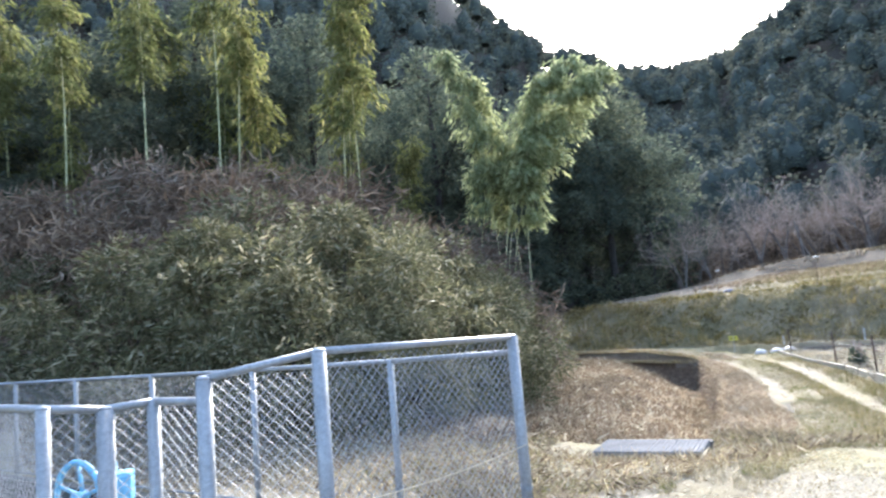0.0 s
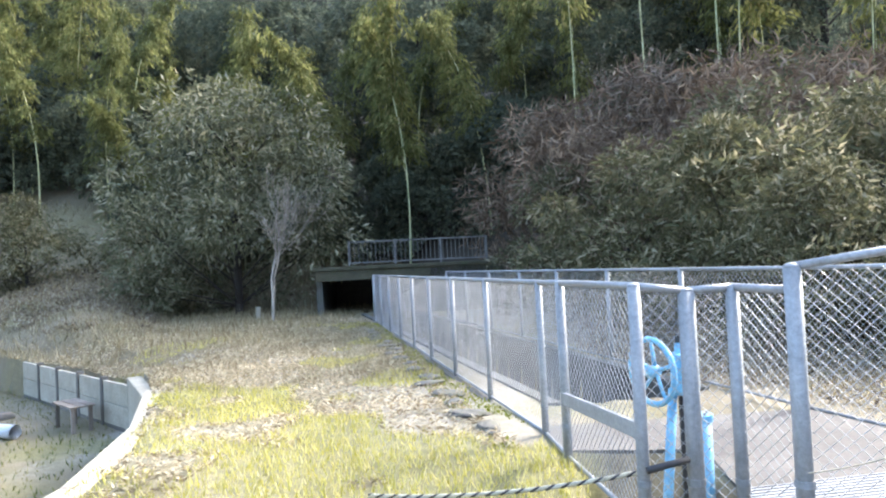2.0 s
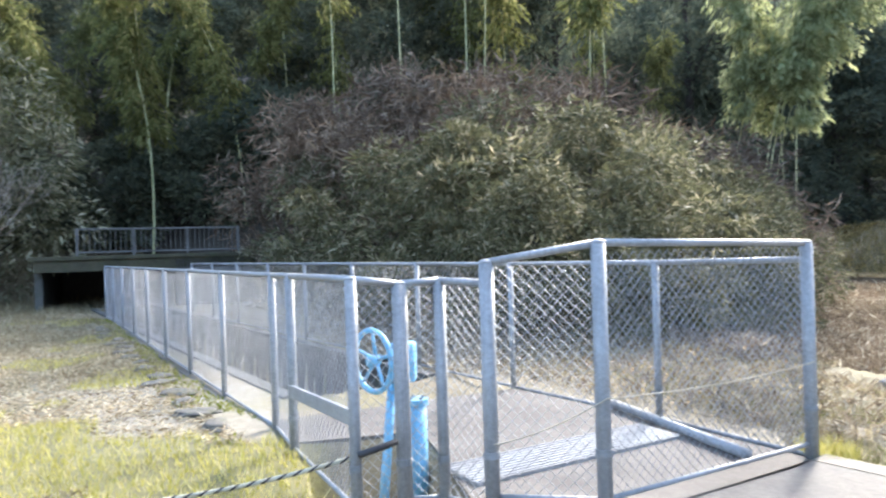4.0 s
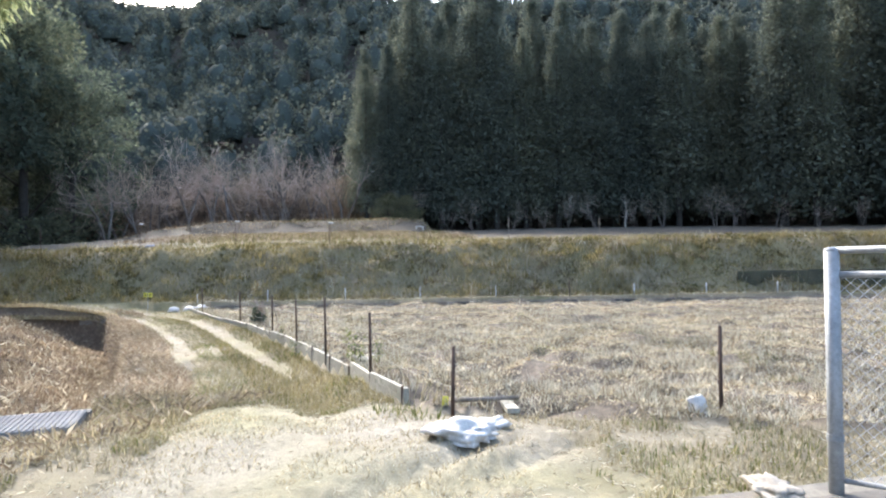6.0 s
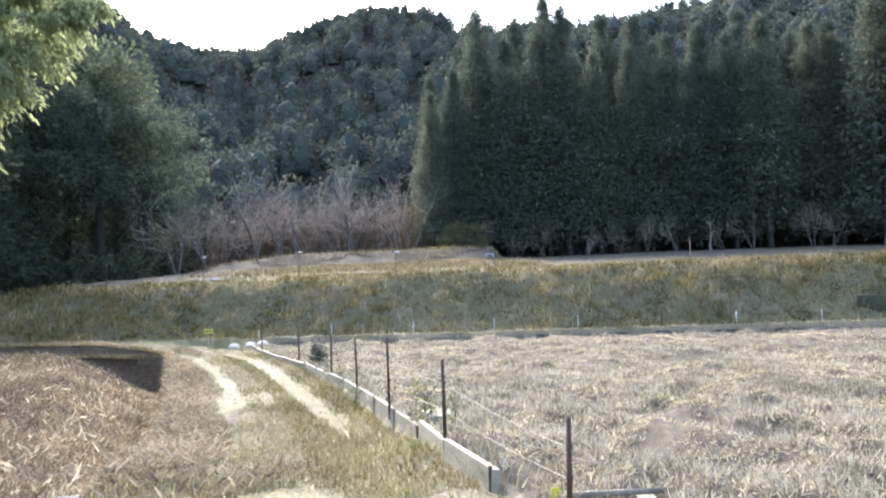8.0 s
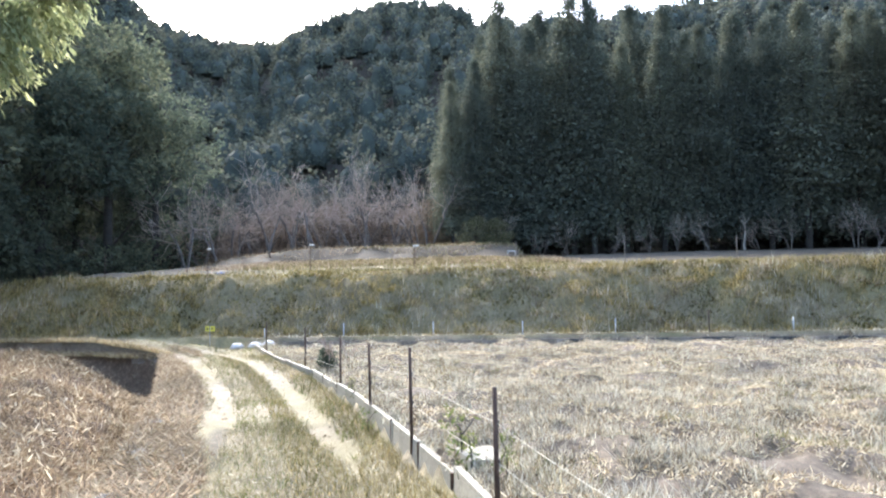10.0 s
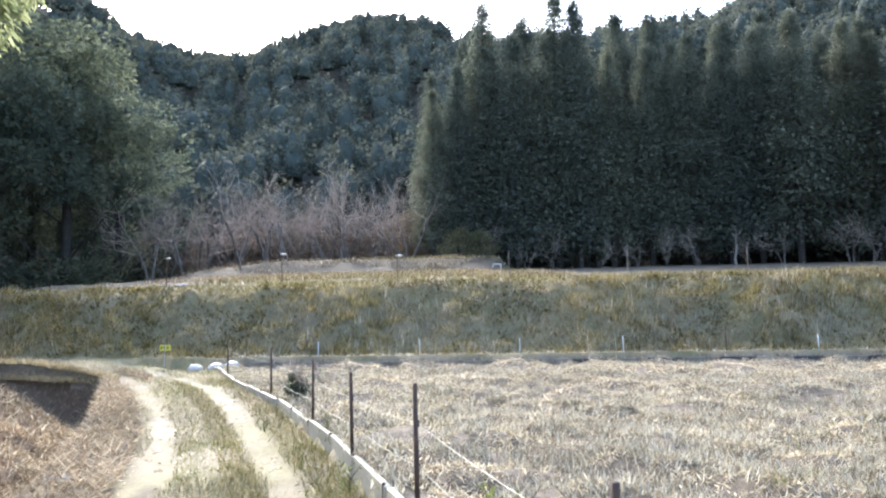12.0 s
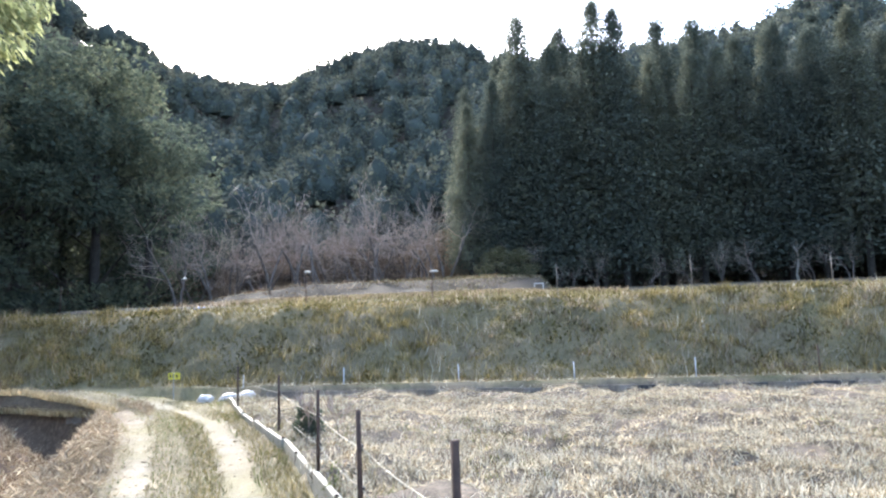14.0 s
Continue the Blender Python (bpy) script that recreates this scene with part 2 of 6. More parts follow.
def ground_material():
    m, nt, nodes, links, bsdf = nodes_of("ground")
    zone = nodes.new("ShaderNodeVertexColor")
    zone.layer_name = "zone"
    sep = nodes.new("ShaderNodeSeparateColor")
    links.new(zone.outputs["Color"], sep.inputs[0])
    kind = nodes.new("ShaderNodeVertexColor")
    kind.layer_name = "kind"
    sep2 = nodes.new("ShaderNodeSeparateColor")
    links.new(kind.outputs["Color"], sep2.inputs[0])
    a = noise_at(nodes, links, 0.6, 6, 0.65)
    b = noise_at(nodes, links, 9.0, 8, 0.7)
    c = noise_at(nodes, links, 60.0, 4, 0.7)
    meadow = ramp(nodes, links, a, [(0.3, (0.107, 0.089, 0.053)), (0.5, (0.168, 0.141, 0.089)), (0.7, (0.238, 0.201, 0.135))])
    sand = ramp(nodes, links, b, [(0.3, (0.197, 0.176, 0.135)), (0.5, (0.279, 0.254, 0.201)), (0.7, (0.361, 0.336, 0.279))])
    green = ramp(nodes, links, b, [(0.3, (0.082, 0.086, 0.029)), (0.6, (0.197, 0.18, 0.057)), (0.8, (0.279, 0.238, 0.098))])
    brown = ramp(nodes, links, b, [(0.3, (0.074, 0.049, 0.033)), (0.55, (0.156, 0.107, 0.07)), (0.75, (0.262, 0.193, 0.131))])
    field = ramp(nodes, links, b, [(0.3, (0.045, 0.034, 0.025)), (0.5, (0.094, 0.074, 0.053)), (0.7, (0.189, 0.152, 0.111))])
    # forest floor; the same dark tone also paints tree shade on the terraces
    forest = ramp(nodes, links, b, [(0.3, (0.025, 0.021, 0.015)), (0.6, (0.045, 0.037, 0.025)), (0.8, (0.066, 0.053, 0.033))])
    col = mix(nodes, links, sep.outputs[0], meadow, sand)
    col = mix(nodes, links, sep.outputs[1], col, green)
    col = mix(nodes, links, sep.outputs[2], col, brown)
    col = mix(nodes, links, sep2.outputs[0], col, field)
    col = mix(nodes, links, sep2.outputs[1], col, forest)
    grain = ramp(nodes, links, c, [(0.25, (0.6, 0.6, 0.6)), (0.75, (1.3, 1.3, 1.3))])
    col = mix(nodes, links, 0.8, col, grain, "MULTIPLY")
    links.new(col, bsdf.inputs["Base Color"])
    bsdf.inputs["Roughness"].default_value = 0.95
    bumped(nodes, links, bsdf, b, 0.7, 0.05)
    return m


GROUND = ground_material()

# ---- mesh helpers ----
rng = np.random.default_rng(7)


def mesh_np(name, verts, faces, n, material, smooth=False):
    """A mesh from arrays: verts (N, 3), faces (M, n)."""
    me = bpy.data.meshes.new(name)
    verts, faces = np.asarray(verts, np.float32), np.asarray(faces, np.int32)
    me.vertices.add(len(verts))
    me.vertices.foreach_set("co", verts.ravel())
    me.loops.add(faces.size)
    me.loops.foreach_set("vertex_index", faces.ravel())
    me.polygons.add(len(faces))
    me.polygons.foreach_set("loop_start", np.arange(0, faces.size, n, dtype=np.int32))
    me.polygons.foreach_set("loop_total", np.full(len(faces), n, np.int32))
    if smooth:
        me.polygons.foreach_set("use_smooth", np.ones(len(faces), bool))
    me.materials.append(material)
    me.update(calc_edges=True)
    return me


def part(name, data, material=None, parent=None, label="", smooth=False):
    """Links a bmesh or a mesh as one object, under parent where given."""
    if isinstance(data, bmesh.types.BMesh):
        me = bpy.data.meshes.new(name)
        data.to_mesh(me)
        data.free()
        me.materials.append(material)
        if smooth:
            for p in me.polygons:
                p.use_smooth = True
    else:
        me = data
    ob = new(name, me)
    if parent:
        ob.parent = parent
    if label:
        ob["label"] = label
    return ob


def empty(name, m, label, category, group="", kind=""):
    ob = new(name)
    ob.empty_display_size = 0.1
    ob.matrix_world = m
    return tagged(ob, label, category, group, kind)


def box(bm, size, at=(0, 0, 0), turn=None, bevel=0.0):
    m = Matrix.Translation(at) @ (turn or Matrix()) @ Matrix.Diagonal((*size, 1))
    r = bmesh.ops.create_cube(bm, size=1, matrix=m)
    if bevel:
        edges = list({e for v in r["verts"] for e in v.link_edges})
        bmesh.ops.bevel(bm, geom=edges, offset=bevel, segments=2, affect="EDGES", profile=0.6)
    return bm


def tube(bm, a, b, r0, r1=None, sides=10, caps=True):
    a, b = Vector(a), Vector(b)
    d = b - a
    m = Matrix.Translation((a + b) / 2) @ d.to_track_quat("Z", "Y").to_matrix().to_4x4()
    bmesh.ops.create_cone(bm, cap_ends=caps, segments=sides, radius1=r0, radius2=r0 if r1 is None else r1, depth=d.length, matrix=m)
    return bm


def rods(segments, radii, sides=3):
    """Vertices and quad faces of many straight rods: segments (N, 2, 3), radii (N, 2)."""
    seg, rad = np.asarray(segments, float), np.asarray(radii, float)
    d = seg[:, 1] - seg[:, 0]
    d /= np.linalg.norm(d, axis=1, keepdims=True) + 1e-9
    ref = np.where(np.abs(d[:, 2:3]) < 0.9, [[0, 0, 1.0]], [[1.0, 0, 0]])
    p = np.cross(d, ref)
    p /= np.linalg.norm(p, axis=1, keepdims=True) + 1e-9
    q = np.cross(d, p)
    n = len(seg)
    verts = np.zeros((n, 2, sides, 3))
    for k in range(sides):
        w = math.cos(2 * math.pi * k / sides) * p + math.sin(2 * math.pi * k / sides) * q
        for e in (0, 1):
            verts[:, e, k] = seg[:, e] + rad[:, e:e + 1] * w
    base = np.arange(n)[:, None, None] * 2 * sides
    f = np.array([[k, (k + 1) % sides, sides + (k + 1) % sides, sides + k] for k in range(sides)])[None]
    return verts.reshape(-1, 3), (base + f).reshape(-1, 4)


def hose(points, radii, sides=7):
    """One unbroken tube through points."""
    pts = np.asarray(points, float)
    rad = np.ones(len(pts)) * np.asarray(radii, float)
    d = np.gradient(pts, axis=0)
    d /= np.linalg.norm(d, axis=1, keepdims=True) + 1e-9
    ref = np.array([0.31, 0.17, 0.93]) if abs(d[0, 2]) < 0.8 else np.array([0.93, 0.31, 0.17])
    p = np.cross(d, ref)
    p /= np.linalg.norm(p, axis=1, keepdims=True) + 1e-9
    q = np.cross(d, p)
    a = np.linspace(0, 2 * math.pi, sides, endpoint=False)
    v = pts[:, None] + rad[:, None, None] * (np.cos(a)[None, :, None] * p[:, None] + np.sin(a)[None, :, None] * q[:, None])
    n = len(pts)
    k, j = np.meshgrid(np.arange(n - 1), np.arange(sides), indexing="ij")
    j2 = (j + 1) % sides
    f = np.stack([k * sides + j, k * sides + j2, (k + 1) * sides + j2, (k + 1) * sides + j], -1).reshape(-1, 4)
    return v.reshape(-1, 3), f


def kites(centres, along, length, width, bend=0.15):
    """Leaves: each a folded kite of four corners from its stalk along its way."""
    c, d = np.asarray(centres, float), np.asarray(along, float)
    d = d / (np.linalg.norm(d, axis=1, keepdims=True) + 1e-9)
    n = len(c)
    r = rng.normal(size=(n, 3))
    s = np.cross(d, r)
    s /= np.linalg.norm(s, axis=1, keepdims=True) + 1e-9
    up = np.cross(s, d)
    L = (np.asarray(length) * np.ones(n))[:, None]
    W = (np.asarray(width) * np.ones(n))[:, None]
    v = np.stack([c, c + d * L * 0.45 + s * W * 0.5 + up * L * bend, c + d * L, c + d * L * 0.45 - s * W * 0.5 + up * L * bend * 0.4], 1)
    f = np.arange(n * 4).reshape(n, 4)
    return v.reshape(-1, 3), f


def blades(roots, height, lean, width):
    """Grass: one thin triangle a blade, leaning at random."""
    n = len(roots)
    a = rng.uniform(0, 2 * math.pi, n)
    h = np.asarray(height) * rng.uniform(0.5, 1.2, n)
    w = np.asarray(width) * rng.uniform(0.6, 1.3, n)
    l = np.asarray(lean) * rng.uniform(0.2, 1.3, n) * h
    side = np.stack([-np.sin(a), np.cos(a), np.zeros(n)], 1) * w[:, None] * 0.5
    tip = np.stack([np.cos(a) * l, np.sin(a) * l, h], 1)
    v = np.stack([roots - side, roots + side, roots + tip], 1)
    return v.reshape(-1, 3), np.arange(n * 3).reshape(n, 3)


def vnoise(x, y, scale, seed=0):
    """Smooth value noise in the plane, -1 to 1."""
    x, y = np.asarray(x, float) / scale + 1000.5 + seed * 17.3, np.asarray(y, float) / scale + 1000.5 + seed * 31.7
    xi, yi = np.floor(x).astype(np.int64), np.floor(y).astype(np.int64)
    fx, fy = x - xi, y - yi
    fx, fy = fx * fx * (3 - 2 * fx), fy * fy * (3 - 2 * fy)

    def h(i, j):
        k = (i * 374761393 + j * 668265263 + seed * 1442695041) & 0x7FFFFFFF
        k = ((k ^ (k >> 13)) * 1274126177) & 0x7FFFFFFF
        return ((k ^ (k >> 16)) & 0xFFFF) / 32767.5 - 1
    return (h(xi, yi) * (1 - fx) + h(xi + 1, yi) * fx) * (1 - fy) + (h(xi, yi + 1) * (1 - fx) + h(xi + 1, yi + 1) * fx) * fy


def bare_patch(x, y):
    """The trodden sandy patch between the apron and the track, 0 to 1."""
    return 1 - step(0.7, 2.7, np.hypot((x - 5.6) * 0.9, (y - 2.2) * 0.75) + 1.4 * vnoise(x, y, 1.1, 13) + 0.8 * vnoise(x, y, 0.35, 14))


def step(a, b, x):
    t = np.clip((np.asarray(x, float) - a) / (b - a), 0, 1)
    return t * t * (3 - 2 * t)


def inside(poly, x, y):
    r = np.zeros(np.shape(x), bool)
    for (x0, y0), (x1, y1) in zip(poly, poly[1:] + poly[:1]):
        if y0 != y1:
            r ^= ((y0 > y) != (y1 > y)) & (x < (x1 - x0) * (y - y0) / (y1 - y0) + x0)
    return r


def away(line, x, y):
    """Distance to a broken line in the plan."""
    best = np.full(np.shape(x), 1e9)
    for (x0, y0), (x1, y1) in zip(line, line[1:]):
        k = np.clip(((x - x0) * (x1 - x0) + (y - y0) * (y1 - y0)) / ((x1 - x0) ** 2 + (y1 - y0) ** 2), 0, 1)
        best = np.minimum(best, np.hypot(x - x0 - k * (x1 - x0), y - y0 - k * (y1 - y0)))
    return best


# ---- plan ----
WALL = [(6.9, 1.35), (8.5, 2.5), (10.4, 3.68), (11.9, 4.75), (13.7, 6.06), (16.3, 8.2), (19.2, 11.0), (22.0, 13.4)]
RUT_L = [(6.2, 3.9), (8.9, 5.05), (10.4, 6.1), (12.0, 7.2), (13.85, 8.5), (15.1, 9.45), (17.0, 11.2), (18.7, 12.95), (19.9, 14.4), (21.0, 16.8), (21.3, 21), (20.0, 26), (16, 34)]
RUT_R = [(6.6, 2.5), (9.4, 3.8), (10.4, 4.4), (11.9, 5.4), (13.1, 6.4), (14.5, 7.5), (16.6, 9.25), (18.7, 11.2), (20.35, 13.2), (21.6, 15.4), (22.4, 21), (21.4, 26.5), (17.3, 34.6)]
PIT = [(8.4, 6.2), (10.6, 7.4), (15.3, 10.95), (19.9, 15.0), (20.5, 18.0), (20.0, 22.0), (12.0, 18.5), (7.2, 12.0), (5.9, 7.3), (6.3, 6.75), (7.4, 5.45)]
PIT_RIGHT = [(8.4, 6.2), (10.6, 7.4), (15.3, 10.95), (19.9, 15.0), (20.5, 18.0), (20.0, 22.0)]
YARD_EDGE = [(-3.5, -30.0), (-3.5, 2.0), (-3.72, 4.5), (-4.36, 6.3), (-5.5, 8.4), (-7.15, 10.75), (-10.3, 13.1), (-16.0, 16.5), (-40.0, 23.0)]
GROOVES = [[(4.75, 1.75), (5.3, 1.45), (5.9, 1.15), (6.3, 0.8)], [(5.4, 0.9), (5.8, 0.65), (6.3, 0.3)]]
CH_DIR = np.array([-0.37, 0.929])
CH_MID = np.array([0.85, 6.4])
RIDGE_AZ = [-180, -120, -60, -20, 5, 13.6, 19, 24, 29, 33, 36, 40.7, 45.6, 50.5, 55, 60, 80, 120, 180]
RIDGE_TAN = [0.12, 0.15, 0.28, 0.33, 0.345, 0.342, 0.358, 0.355, 0.325, 0.294, 0.294, 0.306, 0.342, 0.41, 0.495, 0.55, 0.6, 0.5, 0.12]


def wall_y(x):
    return np.interp(x, [p[0] for p in WALL], [p[1] for p in WALL], left=-50, right=60)


def uv(x, y):
    return 0.966 * x + 0.258 * y, -0.258 * x + 0.966 * y


def channel(x, y):
    """Along and across the water channel between the two long fences."""
    dx, dy = x - CH_MID[0], y - CH_MID[1]
    return dx * CH_DIR[0] + dy * CH_DIR[1], dx * CH_DIR[1] - dy * CH_DIR[0]


def in_field(x, y):
    u, v = uv(x, y)
    near = np.interp(y, [-30, -3, -1, 0.0, 1.2, 1.5], [6.2, 6.8, 7.0, 7.0, 7.3, 7.4])
    return (x > near) & (u < 25.4) & ((y < wall_y(x)) | (x > 22)) & (y < 14)


def G(x, y):
    x, y = np.asarray(x, float), np.asarray(y, float)
    u, v = uv(x, y)
    z = 0.06 - 0.40 * step(5.6, 10.5, x) * step(-1, 3.0, y)
    ww = y - wall_y(x)
    z = z + (0.05 + 0.15 * step(11.0, 9.0, x)) * (1 - step(0.05, 1.1, ww)) * (ww > -0.3) * step(7.5, 9.5, x) * (x < 22)
    z = z + (0.1 * step(13, 19, x) + 0.28 * step(21.5, 25.4, u) * step(8.0, 11.0, v)) * (y > wall_y(x))
    z = np.where(in_field(x, y), 0.05 - 0.27 * step(6, 20, x), z)
    z = z + 0.02 * vnoise(x, y, 0.7, 1) + 0.02 * vnoise(x, y, 2.3, 2)
    row = np.sin((0.83 * x - 0.56 * y) * 4.2 + 1.5 * vnoise(x, y, 3.0, 21))
    z = z + in_field(x, y) * (0.045 * row + 0.075 * vnoise(x, y, 0.42, 22) + 0.05 * vnoise(x, y, 0.26, 23))
    rut = np.minimum(away(RUT_L, x, y), away(RUT_R, x, y))
    z = z - 0.05 * (1 - step(0.12, 0.4, rut))
    for groove in GROOVES:
        g = away(groove, x, y)
        z = z - 0.06 * (1 - step(0.04, 0.16, g)) + 0.03 * (1 - step(0.0, 0.12, np.abs(g - 0.24)))
    z = z - 0.13 * (1 - step(0.7, 1.7, np.hypot(x - 6.4, y - 5.6)))
    # sunken plot of dead weeds
    d = away(PIT_RIGHT, x, y)
    left = away([(6.4, 7.0), (7.2, 12.0), (12.0, 18.5), (20.0, 22.0)], x, y)
    deep = -1.15 - 0.25 * (1 - step(0.5, 1.6, d)) + 0.14 * d + 0.14 * vnoise(x, y, 1.3, 3) + 0.1 * vnoise(x, y, 0.5, 4) + 0.35 * (1 - step(0, 5, x - 7)) + 0.95 * step(0.9, 4.2, away(PIT_RIGHT[:4], x, y)) * step(11, 16, x)
    top = -0.3
    hole = top + (deep - top) * step(0, 0.22, d) * step(0, 5.5, left)
    z = np.where(inside(PIT, x, y), np.minimum(z, hole), z)
    # bank, terraces
    foot = -0.06 + 0.1 * step(6.0, 8.4, v)
    crest = 2.0 + 0.009 * (8 - v) - 1.3 * step(17.0, 23, v) + 0.03 * vnoise(x, y, 5, 5)
    ub = u + 0.14 * vnoise(x, y, 1.7, 6) + 0.16 * vnoise(x, y, 0.6, 7)
    rise = np.clip((ub - 25.6) / 3.5, 0, 1)
    bank = foot + (crest - foot) * (0.35 * rise + 0.65 * step(0, 1, rise)) + (0.12 * vnoise(x, y, 0.75, 26) + 0.1 * vnoise(x, y, 0.33, 28)) * step(0, 0.15, rise)
    up = crest + 0.05 * vnoise(x, y, 0.7, 27) + 0.066 * np.clip(u - 29.1, 0, 27) + 0.1 * step(0, 0.8, ub - 33.0) * step(-1.5, 1.0, v)
    up = up + 0.85 * step(0, 1.5, ub - 47.6) * step(-2.6, -1.6, v) * (1 - 0.6 * step(12, 19, v))
    z = np.where(u > 25.4, np.where(ub < 29.1, bank, up), z)
    z = z + 0.1 * (1 - step(0.08, 0.28, np.abs(u - 25.5))) * step(7.4, 6.6, v) * step(-30, -26, v)
    # wooded slope at the back of the fenced channel
    yl = np.interp(x, [-60, -12, -6, 5, 14, 22, 32, 50], [26, 25, 24.5, 17.5, 21, 31, 46, 90])
    z = z + 0.5 * np.clip(y - yl, 0, 60) * step(0, 3, y - yl)
    # dry hillside rising behind the panel wall
    back = y - np.interp(x, [-60, -40, -16, -9.4, -7], [26, 23.4, 16.9, 12.9, 11.1])
    side = -((x + 0.4) * 21.4 + (y - 0.15) * 12.25) / 24.7
    z = z - 0.3 * (1 - step(0, 2.0, back)) * step(-6.2, -7.2, x) * (back > -0.5)
    z = z + 0.3 * np.clip(back - 0.5, 0, 16) * step(0, 3.5, side) * (x < -6) * (y > 10)
    # lower yard beyond the concrete edge
    low = inside([(-60, -60), (-3.5, -60)] + YARD_EDGE[1:] + [(-60, 22)], x, y)
    z = np.where(low, z - 1.05 + 0.2 * step(-10, -30, x), z)
    # gate pit under the sluice gear
    z = np.where(inside([(-0.1, 4.1), (0.25, 3.98), (0.72, 3.85), (0.72, 5.2), (-0.2, 5.2)], x, y), -0.55, z)
    # channel recess
    s, c = channel(x, y)
    z = np.where((s > 0.9) & (s < 16.3) & (np.abs(c) < 0.8), -1.25, z)
    # hills all round
    az = np.degrees(np.arctan2(y - 3.0, x - 7.0))
    r = np.hypot(x - 7.0, y - 3.0)
    top = np.interp(az, RIDGE_AZ, RIDGE_TAN) * 171
    hill = np.clip((r - 58) / 107, 0, 1)
    hill = top * (0.6 * hill + 0.4 * step(0, 1, hill)) * (1 - 0.55 * step(175, 330, r))
    bumps = step(60, 110, r) * (3.0 * vnoise(x, y, 26, 8) + 1.5 * vnoise(x, y, 12, 9))
    return np.maximum(z, np.where(r > 58, hill + bumps + 4.5 * step(58, 62, r), -9))


def spread(lo, hi, fine_lo, fine_hi, fine, grow=1.16):
    mid = list(np.arange(fine_lo, fine_hi, fine))
    out, s = [], fine
    p = mid[-1]
    while p < hi:
        s = min(s * grow, 9)
        p += s
        out.append(p)
    back, s, p = [], fine, mid[0]
    while p > lo:
        s = min(s * grow, 9)
        p -= s
        back.append(p)
    return np.array(back[::-1] + mid + out)


def build_ground():
    xs, ys = spread(-380, 420, -12.0, 30.5, 0.13), spread(-320, 420, -3.5, 22.5, 0.13)
    X, Y = np.meshgrid(xs, ys)
    Z = G(X, Y)
    nx, ny = len(xs), len(ys)
    i = np.arange(nx * ny).reshape(ny, nx)
    f = np.stack([i[:-1, :-1], i[:-1, 1:], i[1:, 1:], i[1:, :-1]], -1).reshape(-1, 4)
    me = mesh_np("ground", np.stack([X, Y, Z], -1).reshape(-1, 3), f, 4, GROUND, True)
    x, y = X.ravel(), Y.ravel()
    u, v = uv(x, y)
    rut = np.minimum(away(RUT_L, x, y), away(RUT_R, x, y))
    ragged = 0.16 * vnoise(x, y, 0.5, 11) + 0.12 * vnoise(x, y, 0.17, 12)
    sand = (1 - step(0.0, 0.13, rut + ragged)) * np.clip(0.3 + 0.3 * vnoise(x, y, 0.8, 46), 0, 1)
    sand = sand * (1 - 0.85 * step(13.2, 11.0, x + 0.8 * vnoise(x, y, 0.9, 51)))
    bare = bare_patch(x, y)
    sand = np.maximum(sand, (0.55 + 0.3 * vnoise(x, y, 0.6, 72)) * bare * (x < 9)) * (1 - 0.6 * step(13, 8.5, x) * (away(RUT_L, x, y) < 0.6))
    green = np.clip(0.35 * vnoise(x, y, 1.7, 15) + 0.2 * vnoise(x, y, 0.5, 16) + 0.12, 0, 1)
    lawn = step(-0.2, 0.3, vnoise(x, y, 1.8, 17) + 0.1) * (x < 0) * (y > 1) * (y < 12)
    green = np.maximum(green, 0.7 * lawn * step(-0.05, 0.3, vnoise(x, y, 1.4, 17) + 0.5 * vnoise(x, y, 0.5, 49)))
    sand = np.maximum(sand, 0.8 * (x < 0) * (x > -7.5) * (y > 1) * (y < 13) * step(-0.1, 0.4, vnoise(x, y, 1.2, 42) + 0.25))
    green = np.maximum(green, 0.75 * ((u > 25.6) & (u < 29.5)) * (0.6 + 0.4 * vnoise(x, y, 1.5, 18)))
    brown = inside(PIT, x, y) * 1.0
    brown = np.maximum(brown, 0.7 * step(31, 38, u))
    brown = np.maximum(brown, 0.3 * ((u > 25.6) & (u < 29.2)))
    brown = np.maximum(brown, 0.6 * (1 - step(0.3, 1.0, away(PIT_RIGHT, x, y))))
    fld = in_field(x, y) * 1.0
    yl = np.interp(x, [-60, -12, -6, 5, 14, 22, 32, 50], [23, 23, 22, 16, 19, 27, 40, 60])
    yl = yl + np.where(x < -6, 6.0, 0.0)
    wood_and_shade = np.maximum(step(0, 2.5, y - yl), step(51, 54, u))
    # tree shade painted into the terraces with the forest floor tone
    wood_and_shade = np.maximum(wood_and_shade, 0.7 * step(31, 36, u) * step(-2.5, -6, v))
    wood_and_shade = np.maximum(wood_and_shade, 0.72 * step(34, 38, u))
    wood_and_shade = np.maximum(wood_and_shade, 0.85 * step(29.6, 32, u) * step(8, 13, v))
    wood_and_shade = np.maximum(wood_and_shade, step(56, 60, np.hypot(x - 7, y - 3)))
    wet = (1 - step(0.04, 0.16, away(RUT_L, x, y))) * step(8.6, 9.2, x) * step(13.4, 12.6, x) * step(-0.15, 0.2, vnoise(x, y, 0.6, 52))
    wood_and_shade = np.maximum(wood_and_shade, 0.75 * wet)
    for name, cols in (("zone", (sand, green, brown)), ("kind", (fld, wood_and_shade, 0 * x))):
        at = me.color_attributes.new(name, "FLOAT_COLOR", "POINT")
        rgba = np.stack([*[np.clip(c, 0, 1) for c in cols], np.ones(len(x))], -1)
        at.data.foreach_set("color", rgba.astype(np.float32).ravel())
    ob = new("ground", me)
    return tagged(ob, "dry valley ground with grass, wheel tracks, stubble plot and wooded hillsides", "ground", kind="structure")


build_ground()

# ---- concrete apron, kerb strip, channel ----


